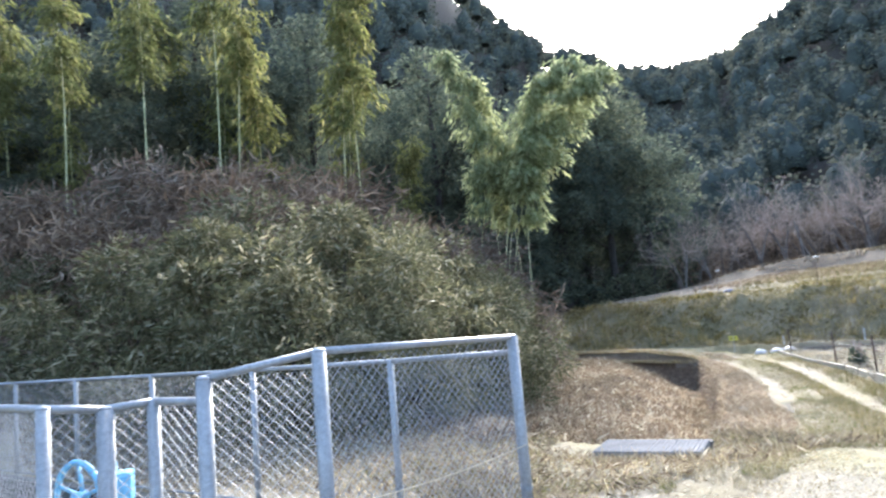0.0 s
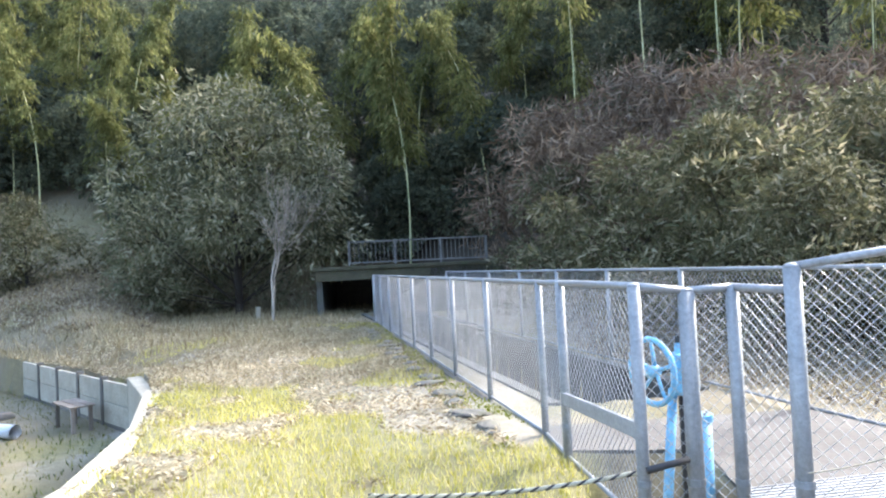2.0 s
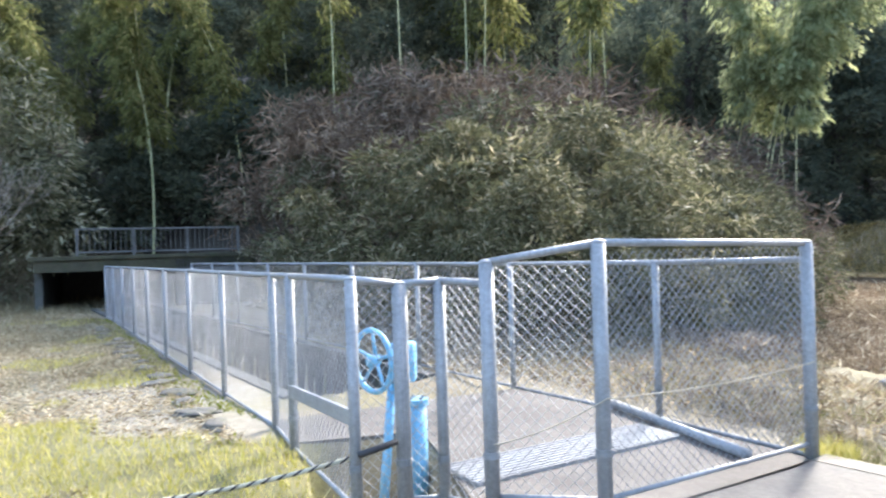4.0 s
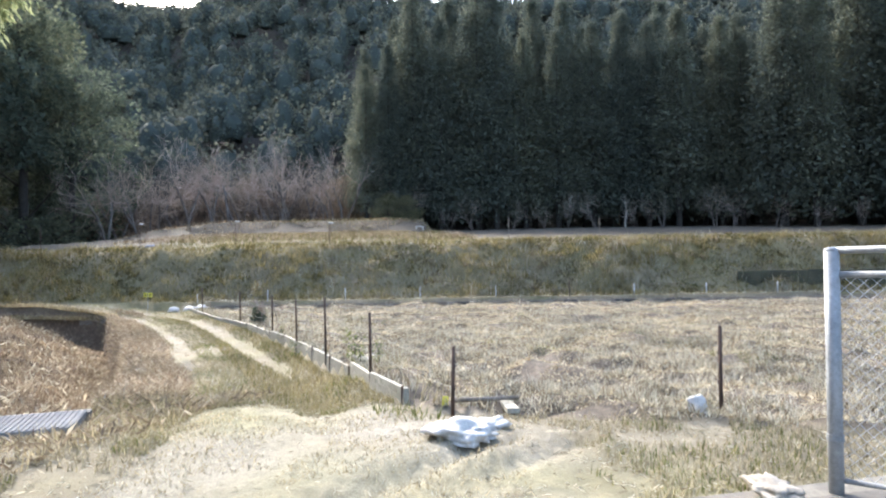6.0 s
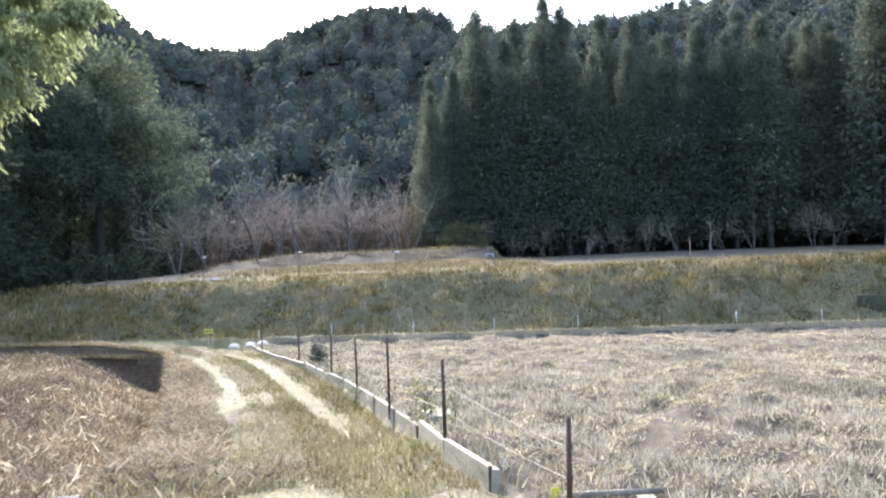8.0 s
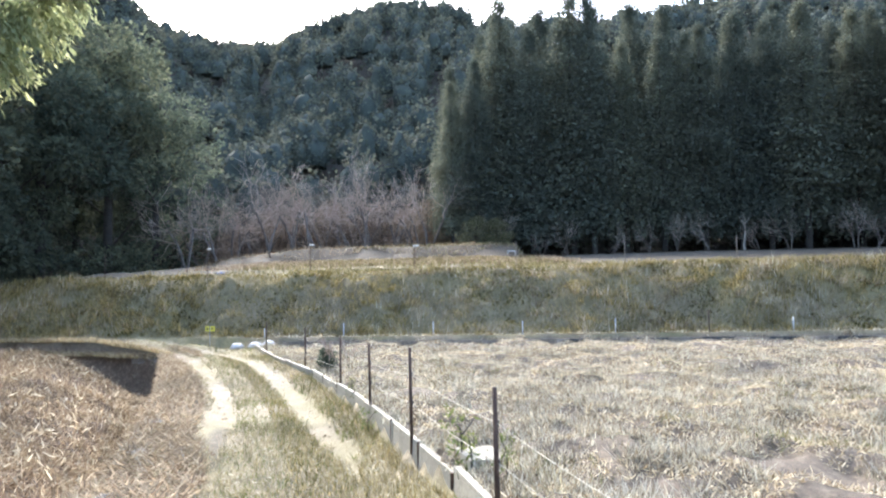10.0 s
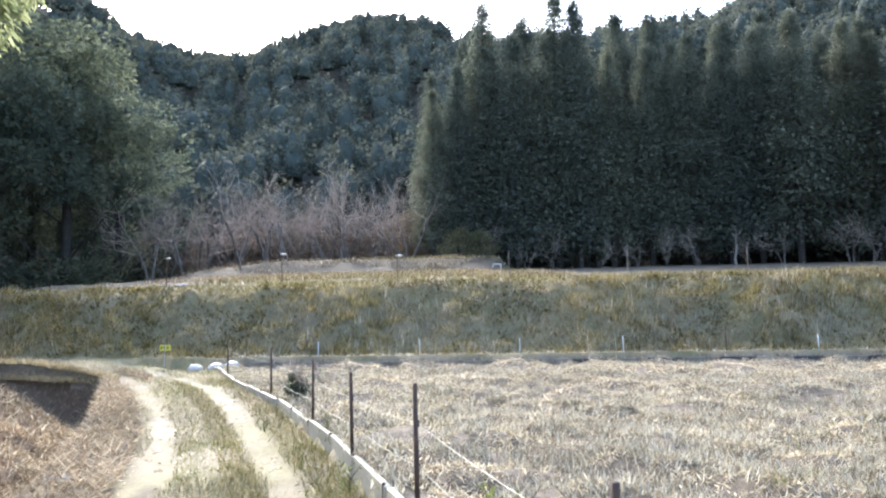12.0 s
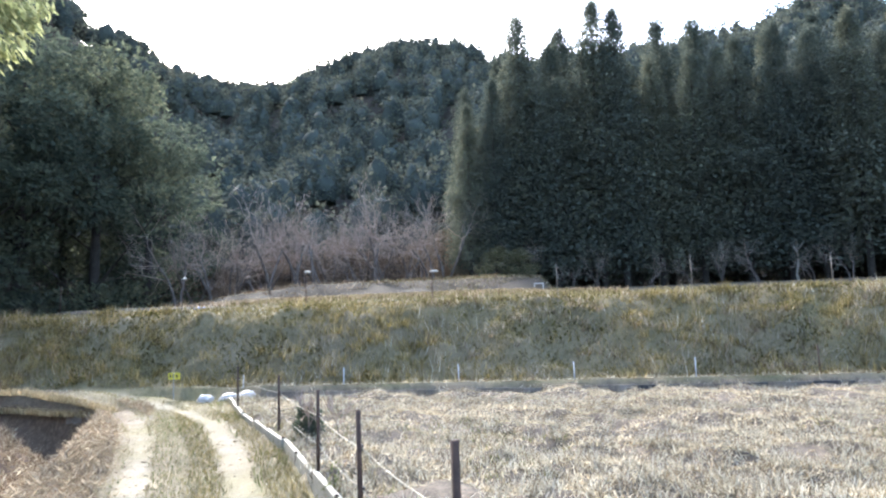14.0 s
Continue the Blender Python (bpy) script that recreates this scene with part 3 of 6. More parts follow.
def prism(bm, poly, z0, z1):
    lo = [bm.verts.new((x, y, z0)) for x, y in poly]
    hi = [bm.verts.new((x, y, z1)) for x, y in poly]
    n = len(poly)
    bm.faces.new(hi)
    bm.faces.new(lo[::-1])
    for i in range(n):
        bm.faces.new((lo[i], lo[(i + 1) % n], hi[(i + 1) % n], hi[i]))
    bmesh.ops.recalc_face_normals(bm, faces=bm.faces)
    return bm


SLAB_Z = 0.1
EDGE_A, EDGE_B = np.array([3.16, 3.80]), np.array([5.5, -1.2])
EDGE_D = (EDGE_B - EDGE_A) / np.linalg.norm(EDGE_B - EDGE_A)
EDGE_N = np.array([EDGE_D[1], -EDGE_D[0]])  # towards the yard


def apron():
    ob = empty("pavement", Matrix(), "worn grey concrete apron slabs with pale kerb strip and open joints", "pavement", kind="structure")
    length, w = float(np.linalg.norm(EDGE_B - EDGE_A)), 1.0
    n = int(length / w)
    for i in range(0, n + 2):
        a = EDGE_A + EDGE_D * (i * w + 0.004)
        b = EDGE_A + EDGE_D * ((i + 1) * w - 0.004)
        for k, (d0, d1, z) in enumerate(((0.0, 0.185, SLAB_Z + 0.003), (0.191, 2.4, SLAB_Z), (2.408, 4.4, SLAB_Z))):
            poly = [tuple(a + EDGE_N * d0), tuple(b + EDGE_N * d0), tuple(b + EDGE_N * d1), tuple(a + EDGE_N * d1)]
            bm = prism(bmesh.new(), poly, -0.15, z + random.uniform(-0.004, 0.004))
            part("kerb_block" if k == 0 else "slab", bm, KERB if k == 0 else CONC, ob)
    bm = prism(bmesh.new(), [(3.155, 3.79), (3.1, 3.735), (1.37, 3.235), (0.78, 3.43), (-0.2, 3.42), (-0.57, 1.76)], -0.15, SLAB_Z - 0.006)
    part("slab", bm, CONC, ob)
    return ob


apron()


def floor_in_fence():
    bm = prism(bmesh.new(), [(0.76, 5.25), (0.76, 3.75), (0.8, 3.45), (1.37, 3.23), (3.1, 3.73), (2.65, 4.95), (1.95, 6.5), (-0.4, 6.0), (-0.25, 5.25)], -0.6, 0.09)
    ob = part("fenced_floor", bm, CONC_BROWN)
    tagged(ob, "stained grey concrete floor inside the chain-link enclosure", "concrete floor", kind="structure")
    root = empty("water_channel", Matrix(), "open concrete water channel between two chain-link fences", "channel", kind="structure")
    d, n = Vector((*CH_DIR, 0)), Vector((CH_DIR[1], -CH_DIR[0], 0))
    mid = Vector((*CH_MID, 0))
    turn = Matrix(((n.x, d.x, 0, 0), (n.y, d.y, 0, 0), (0, 0, 1, 0), (0, 0, 0, 1)))
    for s in (-1, 1):
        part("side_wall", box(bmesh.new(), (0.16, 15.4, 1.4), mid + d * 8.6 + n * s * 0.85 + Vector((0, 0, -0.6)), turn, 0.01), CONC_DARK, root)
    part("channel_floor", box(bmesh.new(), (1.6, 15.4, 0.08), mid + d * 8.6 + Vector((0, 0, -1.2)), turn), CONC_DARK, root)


floor_in_fence()

# ---- chain-link fences ----


def chain_link(a, b, z0, z1, pitch=0.064):
    """Diagonal wires of one panel between the plan points a and b."""
    a, b = np.array(a), np.array(b)
    w = float(np.linalg.norm(b - a))
    d = (b - a) / w
    nrm = np.array([-d[1], d[0]])
    h = z1 - z0
    seg = []
    for way in (1, -1):
        k = -h
        while k < w:
            s0, t0 = (k, 0.0) if k >= 0 else (0.0, -k)
            s1, t1 = (k + h, h) if k + h <= w else (w, w - k)
            if t1 > t0 and s1 > s0:
                p, q = ((s0, t0), (s1, t1)) if way == 1 else ((s0, h - t0), (s1, h - t1))
                off = 0.004 * way
                seg.append([[*(a + d * p[0] + nrm * off), z0 + p[1]], [*(a + d * q[0] + nrm * off), z0 + q[1]]])
            k += pitch
    v, f = rods(seg, np.full((len(seg), 2), 0.0022), 3)
    return mesh_np("chain_link", v, f, 4, WIRE)


def post(root, x, y, z0, z1, r, mat_=None, cap=True):
    bm = tube(bmesh.new(), (x, y, z0), (x, y, z1), r, sides=14)
    if cap:
        r_ = bmesh.ops.create_uvsphere(bm, u_segments=12, v_segments=6, radius=r * 1.04, matrix=Matrix.Translation((x, y, z1)) @ Matrix.Diagonal((1, 1, 0.5, 1)))
    p = part("post", bm, mat_ or GALV, root, smooth=True)
    bm = bmesh.new()
    tube(bm, (x, y, z0 + (z1 - z0) * 0.27), (x, y, z0 + (z1 - z0) * 0.27 + 0.035), r * 1.12, sides=14)
    part("clamp", bm, GALV_DULL, p)
    return p


def rail(root, a, b, r=0.021, name="top_rail"):
    bm = tube(bmesh.new(), a, b, r, sides=10)
    for e in (a, b):
        bmesh.ops.create_uvsphere(bm, u_segments=10, v_segments=6, radius=r, matrix=Matrix.Translation(e))
    return part(name, bm, GALV, root, smooth=True)


def fence(points, label, r=0.03, base=0.02, low_rail=True, mid_rail=False, stop_posts=(), mesh=True, second=False):
    """Posts at points (x, y, top); rails and wire between each two."""
    root = empty("chain_link_fence", Matrix(), label, "fence")
    for i, (x, y, z) in enumerate(points):
        if i not in stop_posts:
            post(root, x, y, base - 0.1, z, r if not isinstance(r, (list, tuple)) else r[i])
    for (x0, y0, z0), (x1, y1, z1) in zip(points, points[1:]):
        rail(root, (x0, y0, z0), (x1, y1, z1))
        if low_rail:
            rail(root, (x0, y0, base + 0.08), (x1, y1, base + 0.08), 0.015, "bottom_rail")
        if second:
            rail(root, (x0, y0, z0 - 0.14), (x1, y1, z1 - 0.14), 0.019, "second_rail")
        if mesh:
            part("chain_link", chain_link((x0, y0), (x1, y1), base + 0.09, min(z0, z1) - (0.15 if second else 0.01)), None, root)
    return root


def line_of(a, b, n, z):
    return [(a[0] + (b[0] - a[0]) * i / n, a[1] + (b[1] - a[1]) * i / n, z) for i in range(n + 1)]


LEFT_A, LEFT_B = (-0.38, 5.75), (-4.85, 18.2)
left_fence = fence(line_of(LEFT_A, LEFT_B, 8, 1.35), "long galvanised chain-link fence along the grass side of the channel", 0.03)
kerb = bmesh.new()
_d = Vector((LEFT_B[0] - LEFT_A[0], LEFT_B[1] - LEFT_A[1], 0))
box(kerb, (0.16, _d.length, 0.3), (Vector((*LEFT_A, 0)) + Vector((*LEFT_B, 0))) / 2 + Vector((0, 0, -0.08)), _d.to_track_quat("Y", "Z").to_matrix().to_4x4(), 0.012)
tagged(part("fence_kerb", kerb, CONC), "low concrete kerb under the long chain-link fence", "kerb", kind="structure")
right_pts = [(3.07, 3.8, 1.38), (2.66, 4.97, 1.36), (1.95, 6.55, 1.35), (1.28, 8.2, 1.35), (0.62, 9.85, 1.35), (-0.04, 11.5, 1.35), (-0.7, 13.1, 1.35), (-1.4, 14.8, 1.35), (-2.1, 16.5, 1.35), (-2.8, 18.2, 1.35)]
fence(right_pts, "long galvanised chain-link fence on the bush side of the channel", 0.03, stop_posts=(0,))
side = fence([(-0.38, 5.75, 1.35), (-0.23, 5.07, 1.36), (0.11, 3.77, 1.37)], "short chain-link return with a sliding bolt bar", 0.034, stop_posts=(0,))
bar_a, bar_b = Vector((-0.24, 5.06, 0.52)), Vector((0.1, 3.79, 0.6))
part("latch_bar", box(bmesh.new(), (0.03, (bar_b - bar_a).length, 0.09), (bar_a + bar_b) / 2, (bar_b - bar_a).to_track_quat("Y", "Z").to_matrix().to_4x4(), 0.006), GALV, side)
fence([(0.11, 3.77, 1.37), (0.38, 3.83, 1.33)], "narrow chain-link gate leaf of the sluice enclosure", 0.036, stop_posts=(0,))
fence([(0.40, 3.835, 1.33), (0.62, 3.82, 1.34), (0.8, 3.56, 1.33)], "second chain-link gate leaf of the sluice enclosure", 0.034, stop_posts=(2,))
front = fence([(0.82, 3.53, 1.44), (1.37, 3.31, 1.53), (3.07, 3.8, 1.49)], "taller chain-link front panel of the sluice enclosure", 0.041, base=0.1)
fence([(5.28, -1.13, 1.5), (4.62, -2.48, 1.52), (3.97, -3.83, 1.52), (3.27, -5.18, 1.52)], "chain-link fence panel at the edge of the apron", 0.041, base=0.1, second=True)

# ---- retaining wall of the plot ----


def along_line(line, s):
    for (x0, y0), (x1, y1) in zip(line, line[1:]):
        d = math.hypot(x1 - x0, y1 - y0)
        if s <= d:
            return x0 + (x1 - x0) * s / d, y0 + (y1 - y0) * s / d, math.atan2(y1 - y0, x1 - x0)
        s -= d
    return x1, y1, math.atan2(y1 - y0, x1 - x0)


def plot_wall():
    root = empty("retaining_wall", Matrix(), "low pale concrete panel wall with dark stakes between track and stubble plot", "wall", kind="structure")
    s, w = 1.3, 1.18
    while s < 19.5:
        x, y, a = along_line(WALL, s + w / 2)
        top = 0.1 - 0.1 * float(step(8, 24, x)) - 0.12 * float(step(8.5, 11, x)) + random.uniform(-0.015, 0.015)
        turn = Matrix.Rotation(a, 4, "Z") @ Matrix.Rotation(random.uniform(-0.03, 0.05), 4, "X")
        part("panel", box(bmesh.new(), (w - 0.012, 0.06, 0.62), (x, y, top - 0.31), turn, 0.008), CONC_PALE, root)
        x, y, a = along_line(WALL, s)
        bm = tube(bmesh.new(), (x - math.sin(a) * -0.06, y + math.cos(a) * 0.06, -0.7), (x - math.sin(a) * -0.06, y + math.cos(a) * 0.06, top + 0.02), 0.016, sides=8)
        part("stake", bm, RUST, root)
        s += w


plot_wall()

# ---- posts and strings of the plot ----
FIELD_POSTS = [(7.3, -0.92, 0.86), (7.2, 1.47, 0.66), (9.12, 2.86, 0.82), (11.15, 4.24, 0.89), (12.94, 5.51, 0.78), (14.71, 6.85, 0.76), (17.4, 9.05, 0.75), (20.3, 11.9, 0.75)]


def plot_level(x):
    """The level of the stubble plot."""
    return 0.05 - 0.27 * float(step(6, 20, x))


def steel_post(x, y, h, mat_=None):
    z = (float(G(x, y)) if x > 22 else plot_level(x)) - 0.05
    root = empty("fence_post", Matrix.Translation((x, y, z)), "thin rusty steel post for wire round the stubble plot", "post", "posts round the plot")
    lean = (random.uniform(-0.02, 0.02), random.uniform(-0.02, 0.02))
    part("rod", tube(bmesh.new(), (0, 0, -0.1), (lean[0], lean[1], h), 0.019, 0.017, 8), mat_ or RUST, root, smooth=True)
    for k in (0.42, 0.72):
        part("insulator", tube(bmesh.new(), (lean[0] * k + 0.02, lean[1] * k, h * k - 0.02), (lean[0] * k + 0.02, lean[1] * k, h * k + 0.02), 0.022, sides=8), BLACK, root)
    return root


FIELD_POSTS = [(x, y, h + 0.27 * float(step(6, 20, x)) - 0.1 * float(step(8, 24, x))) for x, y, h in FIELD_POSTS]
for x, y, h in FIELD_POSTS:
    steel_post(x, y, h)


def string_between(points, r=0.003, sag=0.03, name="fence_string", label="thin white wire strung between the plot posts", mat_=None, cat="wire"):
    line = []
    for a, b in zip(points, points[1:]):
        a, b = np.array(a), np.array(b)
        line += [a + (b - a) * k - np.array([0, 0, sag * 4 * k * (1 - k)]) for k in np.linspace(0, 1, 9)[:-1]]
    line.append(np.array(points[-1]))
    v, f = hose(line, r, 5)
    return tagged(part(name, mesh_np(name, v, f, 4, mat_ or STRING, True)), label, cat)


for k in (0.42, 0.72):
    string_between([(x + 0.02, y, plot_level(x) - 0.05 + h * k) for x, y, h in FIELD_POSTS[1:]])

# ---- trees and shrubs ----


def grow_branches(seed, height, levels=4, spread_=0.6, r0=0.07, kids=4, up=0.35, lean=0.2):
    g = np.random.default_rng(seed)
    seg, rad, tips = [], [], []

    def go(p, d, length, r, level):
        n = 3
        for i in range(n):
            q = p + d * length / n
            r2 = r * 0.86
            seg.append([p, q])
            rad.append([r, r2])
            p, r = q, r2
            d = d + g.normal(size=3) * 0.16 + np.array([0, 0, up * 0.15])
            d /= np.linalg.norm(d)
            if level < levels and (i > 0 or level > 0):
                for _ in range(kids if i == n - 1 else max(1, kids - 2)):
                    e = d + g.normal(size=3) * spread_
                    e[2] += up * 0.4
                    e /= np.linalg.norm(e)
                    go(p, e, length * g.uniform(0.5, 0.75), max(r * 0.6, 0.004), level + 1)
        tips.append(p)
    d0 = np.array([g.normal() * lean, g.normal() * lean, 1.0])
    go(np.zeros(3), d0 / np.linalg.norm(d0), height * 0.42, r0, 0)
    return np.array(seg), np.array(rad), np.array(tips)


def bare_tree_meshes(seed, height, r0=0.08, levels=3, kids=4, stems=1, spread_=0.6, bark=None, tilt=0.45):
    segs, rads = [], []
    for k in range(stems):
        s, r, t = grow_branches(seed * 10 + k, height, levels, spread_, r0, kids, lean=0.2 if stems == 1 else tilt)
        segs.append(s + np.random.default_rng(seed + k).normal(size=3) * np.array([0.25, 0.25, 0]) * (stems > 1))
        rads.append(r)
    seg, rad = np.concatenate(segs), np.concatenate(rads)
    thick = rad[:, 0] > r0 * 0.5
    tv, tf = rods(seg[thick], rad[thick], 7)
    v, f = rods(seg[~thick], np.maximum(rad[~thick], 0.006), 3)
    return mesh_np("trunk", tv, tf, 4, bark or BARK, True), mesh_np("twig_crown", v, f, 4, bark or TWIG)


def thing_of(name, pieces, label, category, group=""):
    root = empty(name, Matrix(), label, category, group)
    for n, me in pieces:
        part(n, me, None, root)
    return root


def stand(proto, x, y, s=1.0, sink=0.1, turn=None, lean=0.0, z=None):
    zz = float(G(x, y)) - sink if z is None else z
    a = random.uniform(0, 2 * math.pi) if turn is None else turn
    m = Matrix.Translation((x, y, zz)) @ Matrix.Rotation(a, 4, "Z") @ Matrix.Rotation(lean, 4, "X")
    if not proto.get("stood"):
        proto["stood"] = True
        proto.matrix_world = m
        proto.scale = (s, s, s)
        return proto
    c = copy_thing(proto, Matrix.Identity(4))
    c.matrix_basis = m @ Matrix.Diagonal((s, s, s * random.uniform(0.92, 1.08), 1))
    return c


def cedar_meshes(seed, h=19.0):
    """A plantation cedar: a full column of drooping tufts under a pointed top."""
    g = np.random.default_rng(seed)
    n, k = 520, 34
    t = g.uniform(0.08, 1, n) ** 0.85
    z = t * h
    wide = 3.2 * np.clip((1 - t) / 0.8, 0, 1) ** 0.6 * (0.86 + 0.14 * np.sin(z * 1.9 + seed * 2.2)) + 0.06
    a = g.uniform(0, 2 * math.pi, n)
    wide = wide * (1 + 0.16 * np.sin(a * 2 + seed * 1.7) * np.sin(z * 0.5 + seed))
    r = wide * g.uniform(0.45, 1.04, n) ** 0.6
    out = np.stack([np.cos(a), np.sin(a), np.zeros(n)], 1)
    tip = out * r[:, None] + np.stack([0 * z, 0 * z, z - 0.22 * r], 1)
    size = 0.16 + 0.3 * np.clip((1 - t) / 0.5, 0, 1)
    c = tip[:, None] + g.normal(size=(n, k, 3)) * (size[:, None, None] * np.array([1, 1, 1.25])) - out[:, None] * g.uniform(0, 0.7, (n, k, 1)) * r[:, None, None]
    d = out[:, None] * g.uniform(0.2, 1.0, (n, k, 1)) + g.normal(size=(n, k, 3)) * 0.5 + np.array([0, 0, -0.35]) + np.array([0, 0, 1.1]) * (t[:, None, None] > 0.9)
    L = (g.uniform(0.15, 0.32, (n, k)) * (0.6 + 0.6 * np.clip((1 - t) / 0.5, 0, 1))[:, None]).ravel()
    v, f = kites(c.reshape(-1, 3), d.reshape(-1, 3), L, L * 0.5, 0.2)
    tv, tf = hose([(0, 0, 0), (0, 0, h * 0.5), (0, 0, h)], [0.24, 0.15, 0.02], 8)
    return [("trunk", mesh_np("trunk", tv, tf, 4, BARK_DARK, True)), ("crown", mesh_np("crown", v, f, 4, CEDAR))]


def broad_meshes(seed, h=12.0, w=4.2, material=None, leaf=0.42, lobes=26, per=190, low=0.15, narrow=0.5, droop=0.3, wild=0.5):
    g = np.random.default_rng(seed)
    cs, ds = [], []
    limbs = []
    for i in range(lobes):
        t = g.uniform(low, 1)
        ring = math.sin(min(1, (t - low) / (1 - low) * 0.8 + 0.2) * math.pi) ** 0.6 * w * g.uniform(0.3, 0.95)
        a = g.uniform(0, 2 * math.pi)
        c = np.array([math.cos(a) * ring, math.sin(a) * ring, t * h * 0.9])
        limbs.append([[0, 0, max(0.3, c[2] - ring * 0.8)], c])
        q = g.normal(size=(per, 3))
        q /= np.linalg.norm(q, axis=1, keepdims=True)
        rad = w * 0.33 * g.uniform(0.7, 1.3) * g.uniform(0.55, 1.0, (per, 1)) ** 0.5
        sq = np.array([1, 1, 0.75])
        cs.append(c + q * rad * sq)
        ds.append(q + g.normal(size=(per, 3)) * wild - np.array([0, 0, droop]))
    cs, ds = np.concatenate(cs), np.concatenate(ds)
    cs[:, 2] = np.maximum(cs[:, 2], 0.05)
    L = g.uniform(0.6, 1.3, len(cs)) * leaf
    v, f = kites(cs, ds, L, L * narrow, 0.15)
    seg = [[(0, 0, 0), (0, 0, h * 0.45)], [(0, 0, h * 0.45), (0.2, 0.1, h * 0.85)]] + limbs
    rad = [[0.22, 0.15], [0.15, 0.04]] + [[0.05, 0.015]] * len(limbs)
    tv, tf = rods(seg, np.array(rad) * h / 12, 6)
    return [("trunk", mesh_np("trunk", tv, tf, 4, BARK_DARK, True)), ("crown", mesh_np("crown", v, f, 4, material or EVERGREEN))]


def bamboo_meshes(seed, h=13.0, bend=2.5, leaves=1800, start=0.45, r=0.05, leaf_material=None, reach_=1.0):
    """One culm that arches over, with plumes of leaves on its upper part."""
    g = np.random.default_rng(seed)
    ts = np.linspace(0, 1, 15)
    line = np.stack([bend * ts ** 2.6, 0.15 * np.sin(ts * 5 + seed), h * (ts - 0.12 * (bend / 4) * ts ** 3)], 1)
    tv, tf = hose(line, np.maximum(r * (1 - 0.9 * ts), 0.008), 7)
    k = 62
    t = g.uniform(start, 1, k)
    p = np.stack([np.interp(t, ts, line[:, i]) for i in range(3)], 1)
    a = g.uniform(0, 2 * math.pi, k)
    reach = g.uniform(0.5, 1.5, k) * (1.15 - 0.6 * t) * reach_
    tip = p + np.stack([np.cos(a) * reach, np.sin(a) * reach, -0.15 - 0.35 * reach], 1)
    per = leaves // k
    f = g.uniform(0.15, 1.05, (k, per, 1))
    c = p[:, None] * (1 - f) + tip[:, None] * f + g.normal(size=(k, per, 3)) * 0.14
    d = (tip - p)[:, None] * 0.5 + g.normal(size=(k, per, 3)) * 0.35 + np.array([0, 0, -0.55])
    L = g.uniform(0.2, 0.42, k * per)
    v, fc = kites(c.reshape(-1, 3), d.reshape(-1, 3), L, L * 0.28, 0.12)
    return [("culm", mesh_np("culm", tv, tf, 4, CULM, True)), ("foliage", mesh_np("foliage", v, fc, 4, leaf_material or BAMBOO))]


def polar(az, r, c=(7.0, 3.0)):
    return c[0] + r * math.cos(radians(az)), c[1] + r * math.sin(radians(az))


cedars = [thing_of("cedar_tree", cedar_meshes(s, 19.0), "tall dark conical cedar at the forest edge", "tree", "cedars of the forest edge") for s in (1, 2, 3, 4)]
i = 0
for r, a0, a1, da in ((50.5, 17.0, -40, -2.7), (54.5, 16.2, -40, -2.6), (60.0, 14.5, -40, -3.2)):
    az = a0
    while az > a1:
        x, y = polar(az + random.uniform(-0.7, 0.7), r + random.uniform(-1.5, 1.5))
        tall = np.interp(az, [-30, -8, 0, 5, 9, 12, 14, 16, 17], [1.04, 1.05, 1.05, 1.05, 1.03, 1.0, 0.95, 0.88, 0.78])
        stand(cedars[i % 4], x, y, tall * random.uniform(0.82, 1.14) * (1 if r < 58 else 0.95))
        i += 1
        az += da

evergreens = [thing_of("evergreen_tree", broad_meshes(s, 13, 4.2, lobes=28, per=400, leaf=0.24, low=0.03), "dark evergreen broadleaf tree in the woods", "tree", "evergreen trees") for s in (11, 12, 13)]
EVER = [(45, 37.5, 1.2), (41, 38, 1.45), (37, 39.5, 1.5), (33, 40, 1.5), (43, 43, 1.35), (37, 46, 1.5), (29, 39.5, 1.5), (48, 43, 1.5), (32, 47, 1.5), (26, 37, 1.45), (22, 34, 1.35), (24, 42, 1.2), (18, 33, 0.9), (42, 49, 1.4), (27, 50, 1.3)]
for k, (x, y, s) in enumerate(EVER):
    stand(evergreens[k % 3], x, y, s)
for k in range(38):
    x = -46 + 68 * ((k * 0.618) % 1.0)
    y = np.interp(x, [-46, -25, -6, 5, 14, 22], [30, 29, 28.5, 25, 27, 34]) + 5 + 15 * ((k * 0.377) % 1.0)
    stand(evergreens[k % 3], x + random.uniform(-1, 1), y, random.uniform(0.75, 1.05))

bamboos = [thing_of("bamboo", bamboo_meshes(s, 12.5, b, start=st), "tall yellow-green bamboo with feathery drooping top", "bamboo", "bamboo of the grove") for s, b, st in ((21, 1.6, 0.35), (22, 3.0, 0.4), (23, 1.0, 0.3), (24, 4.2, 0.4))]
for k in range(54):
    x = -34 + 50 * ((k * 0.618 + 0.3) % 1.0)
    y = np.interp(x, [-40, -25, -6, 5, 14, 22], [28, 28, 26.5, 24.5, 25, 31]) + 9 * ((k * 0.449) % 1.0)
    if x < 1 or k % 3 == 0:
        stand(bamboos[k % 4], x + random.uniform(-1, 1), y, random.uniform(0.75, 1.1))
arching = [thing_of("arching_bamboo", bamboo_meshes(s, 13.0, 4.6, 2000, start=0.58, r=0.04, leaf_material=BAMBOO_PALE, reach_=1.25), "pale green bamboo arching over the sunken plot", "bamboo", "arching bamboo") for s in (27, 28)]
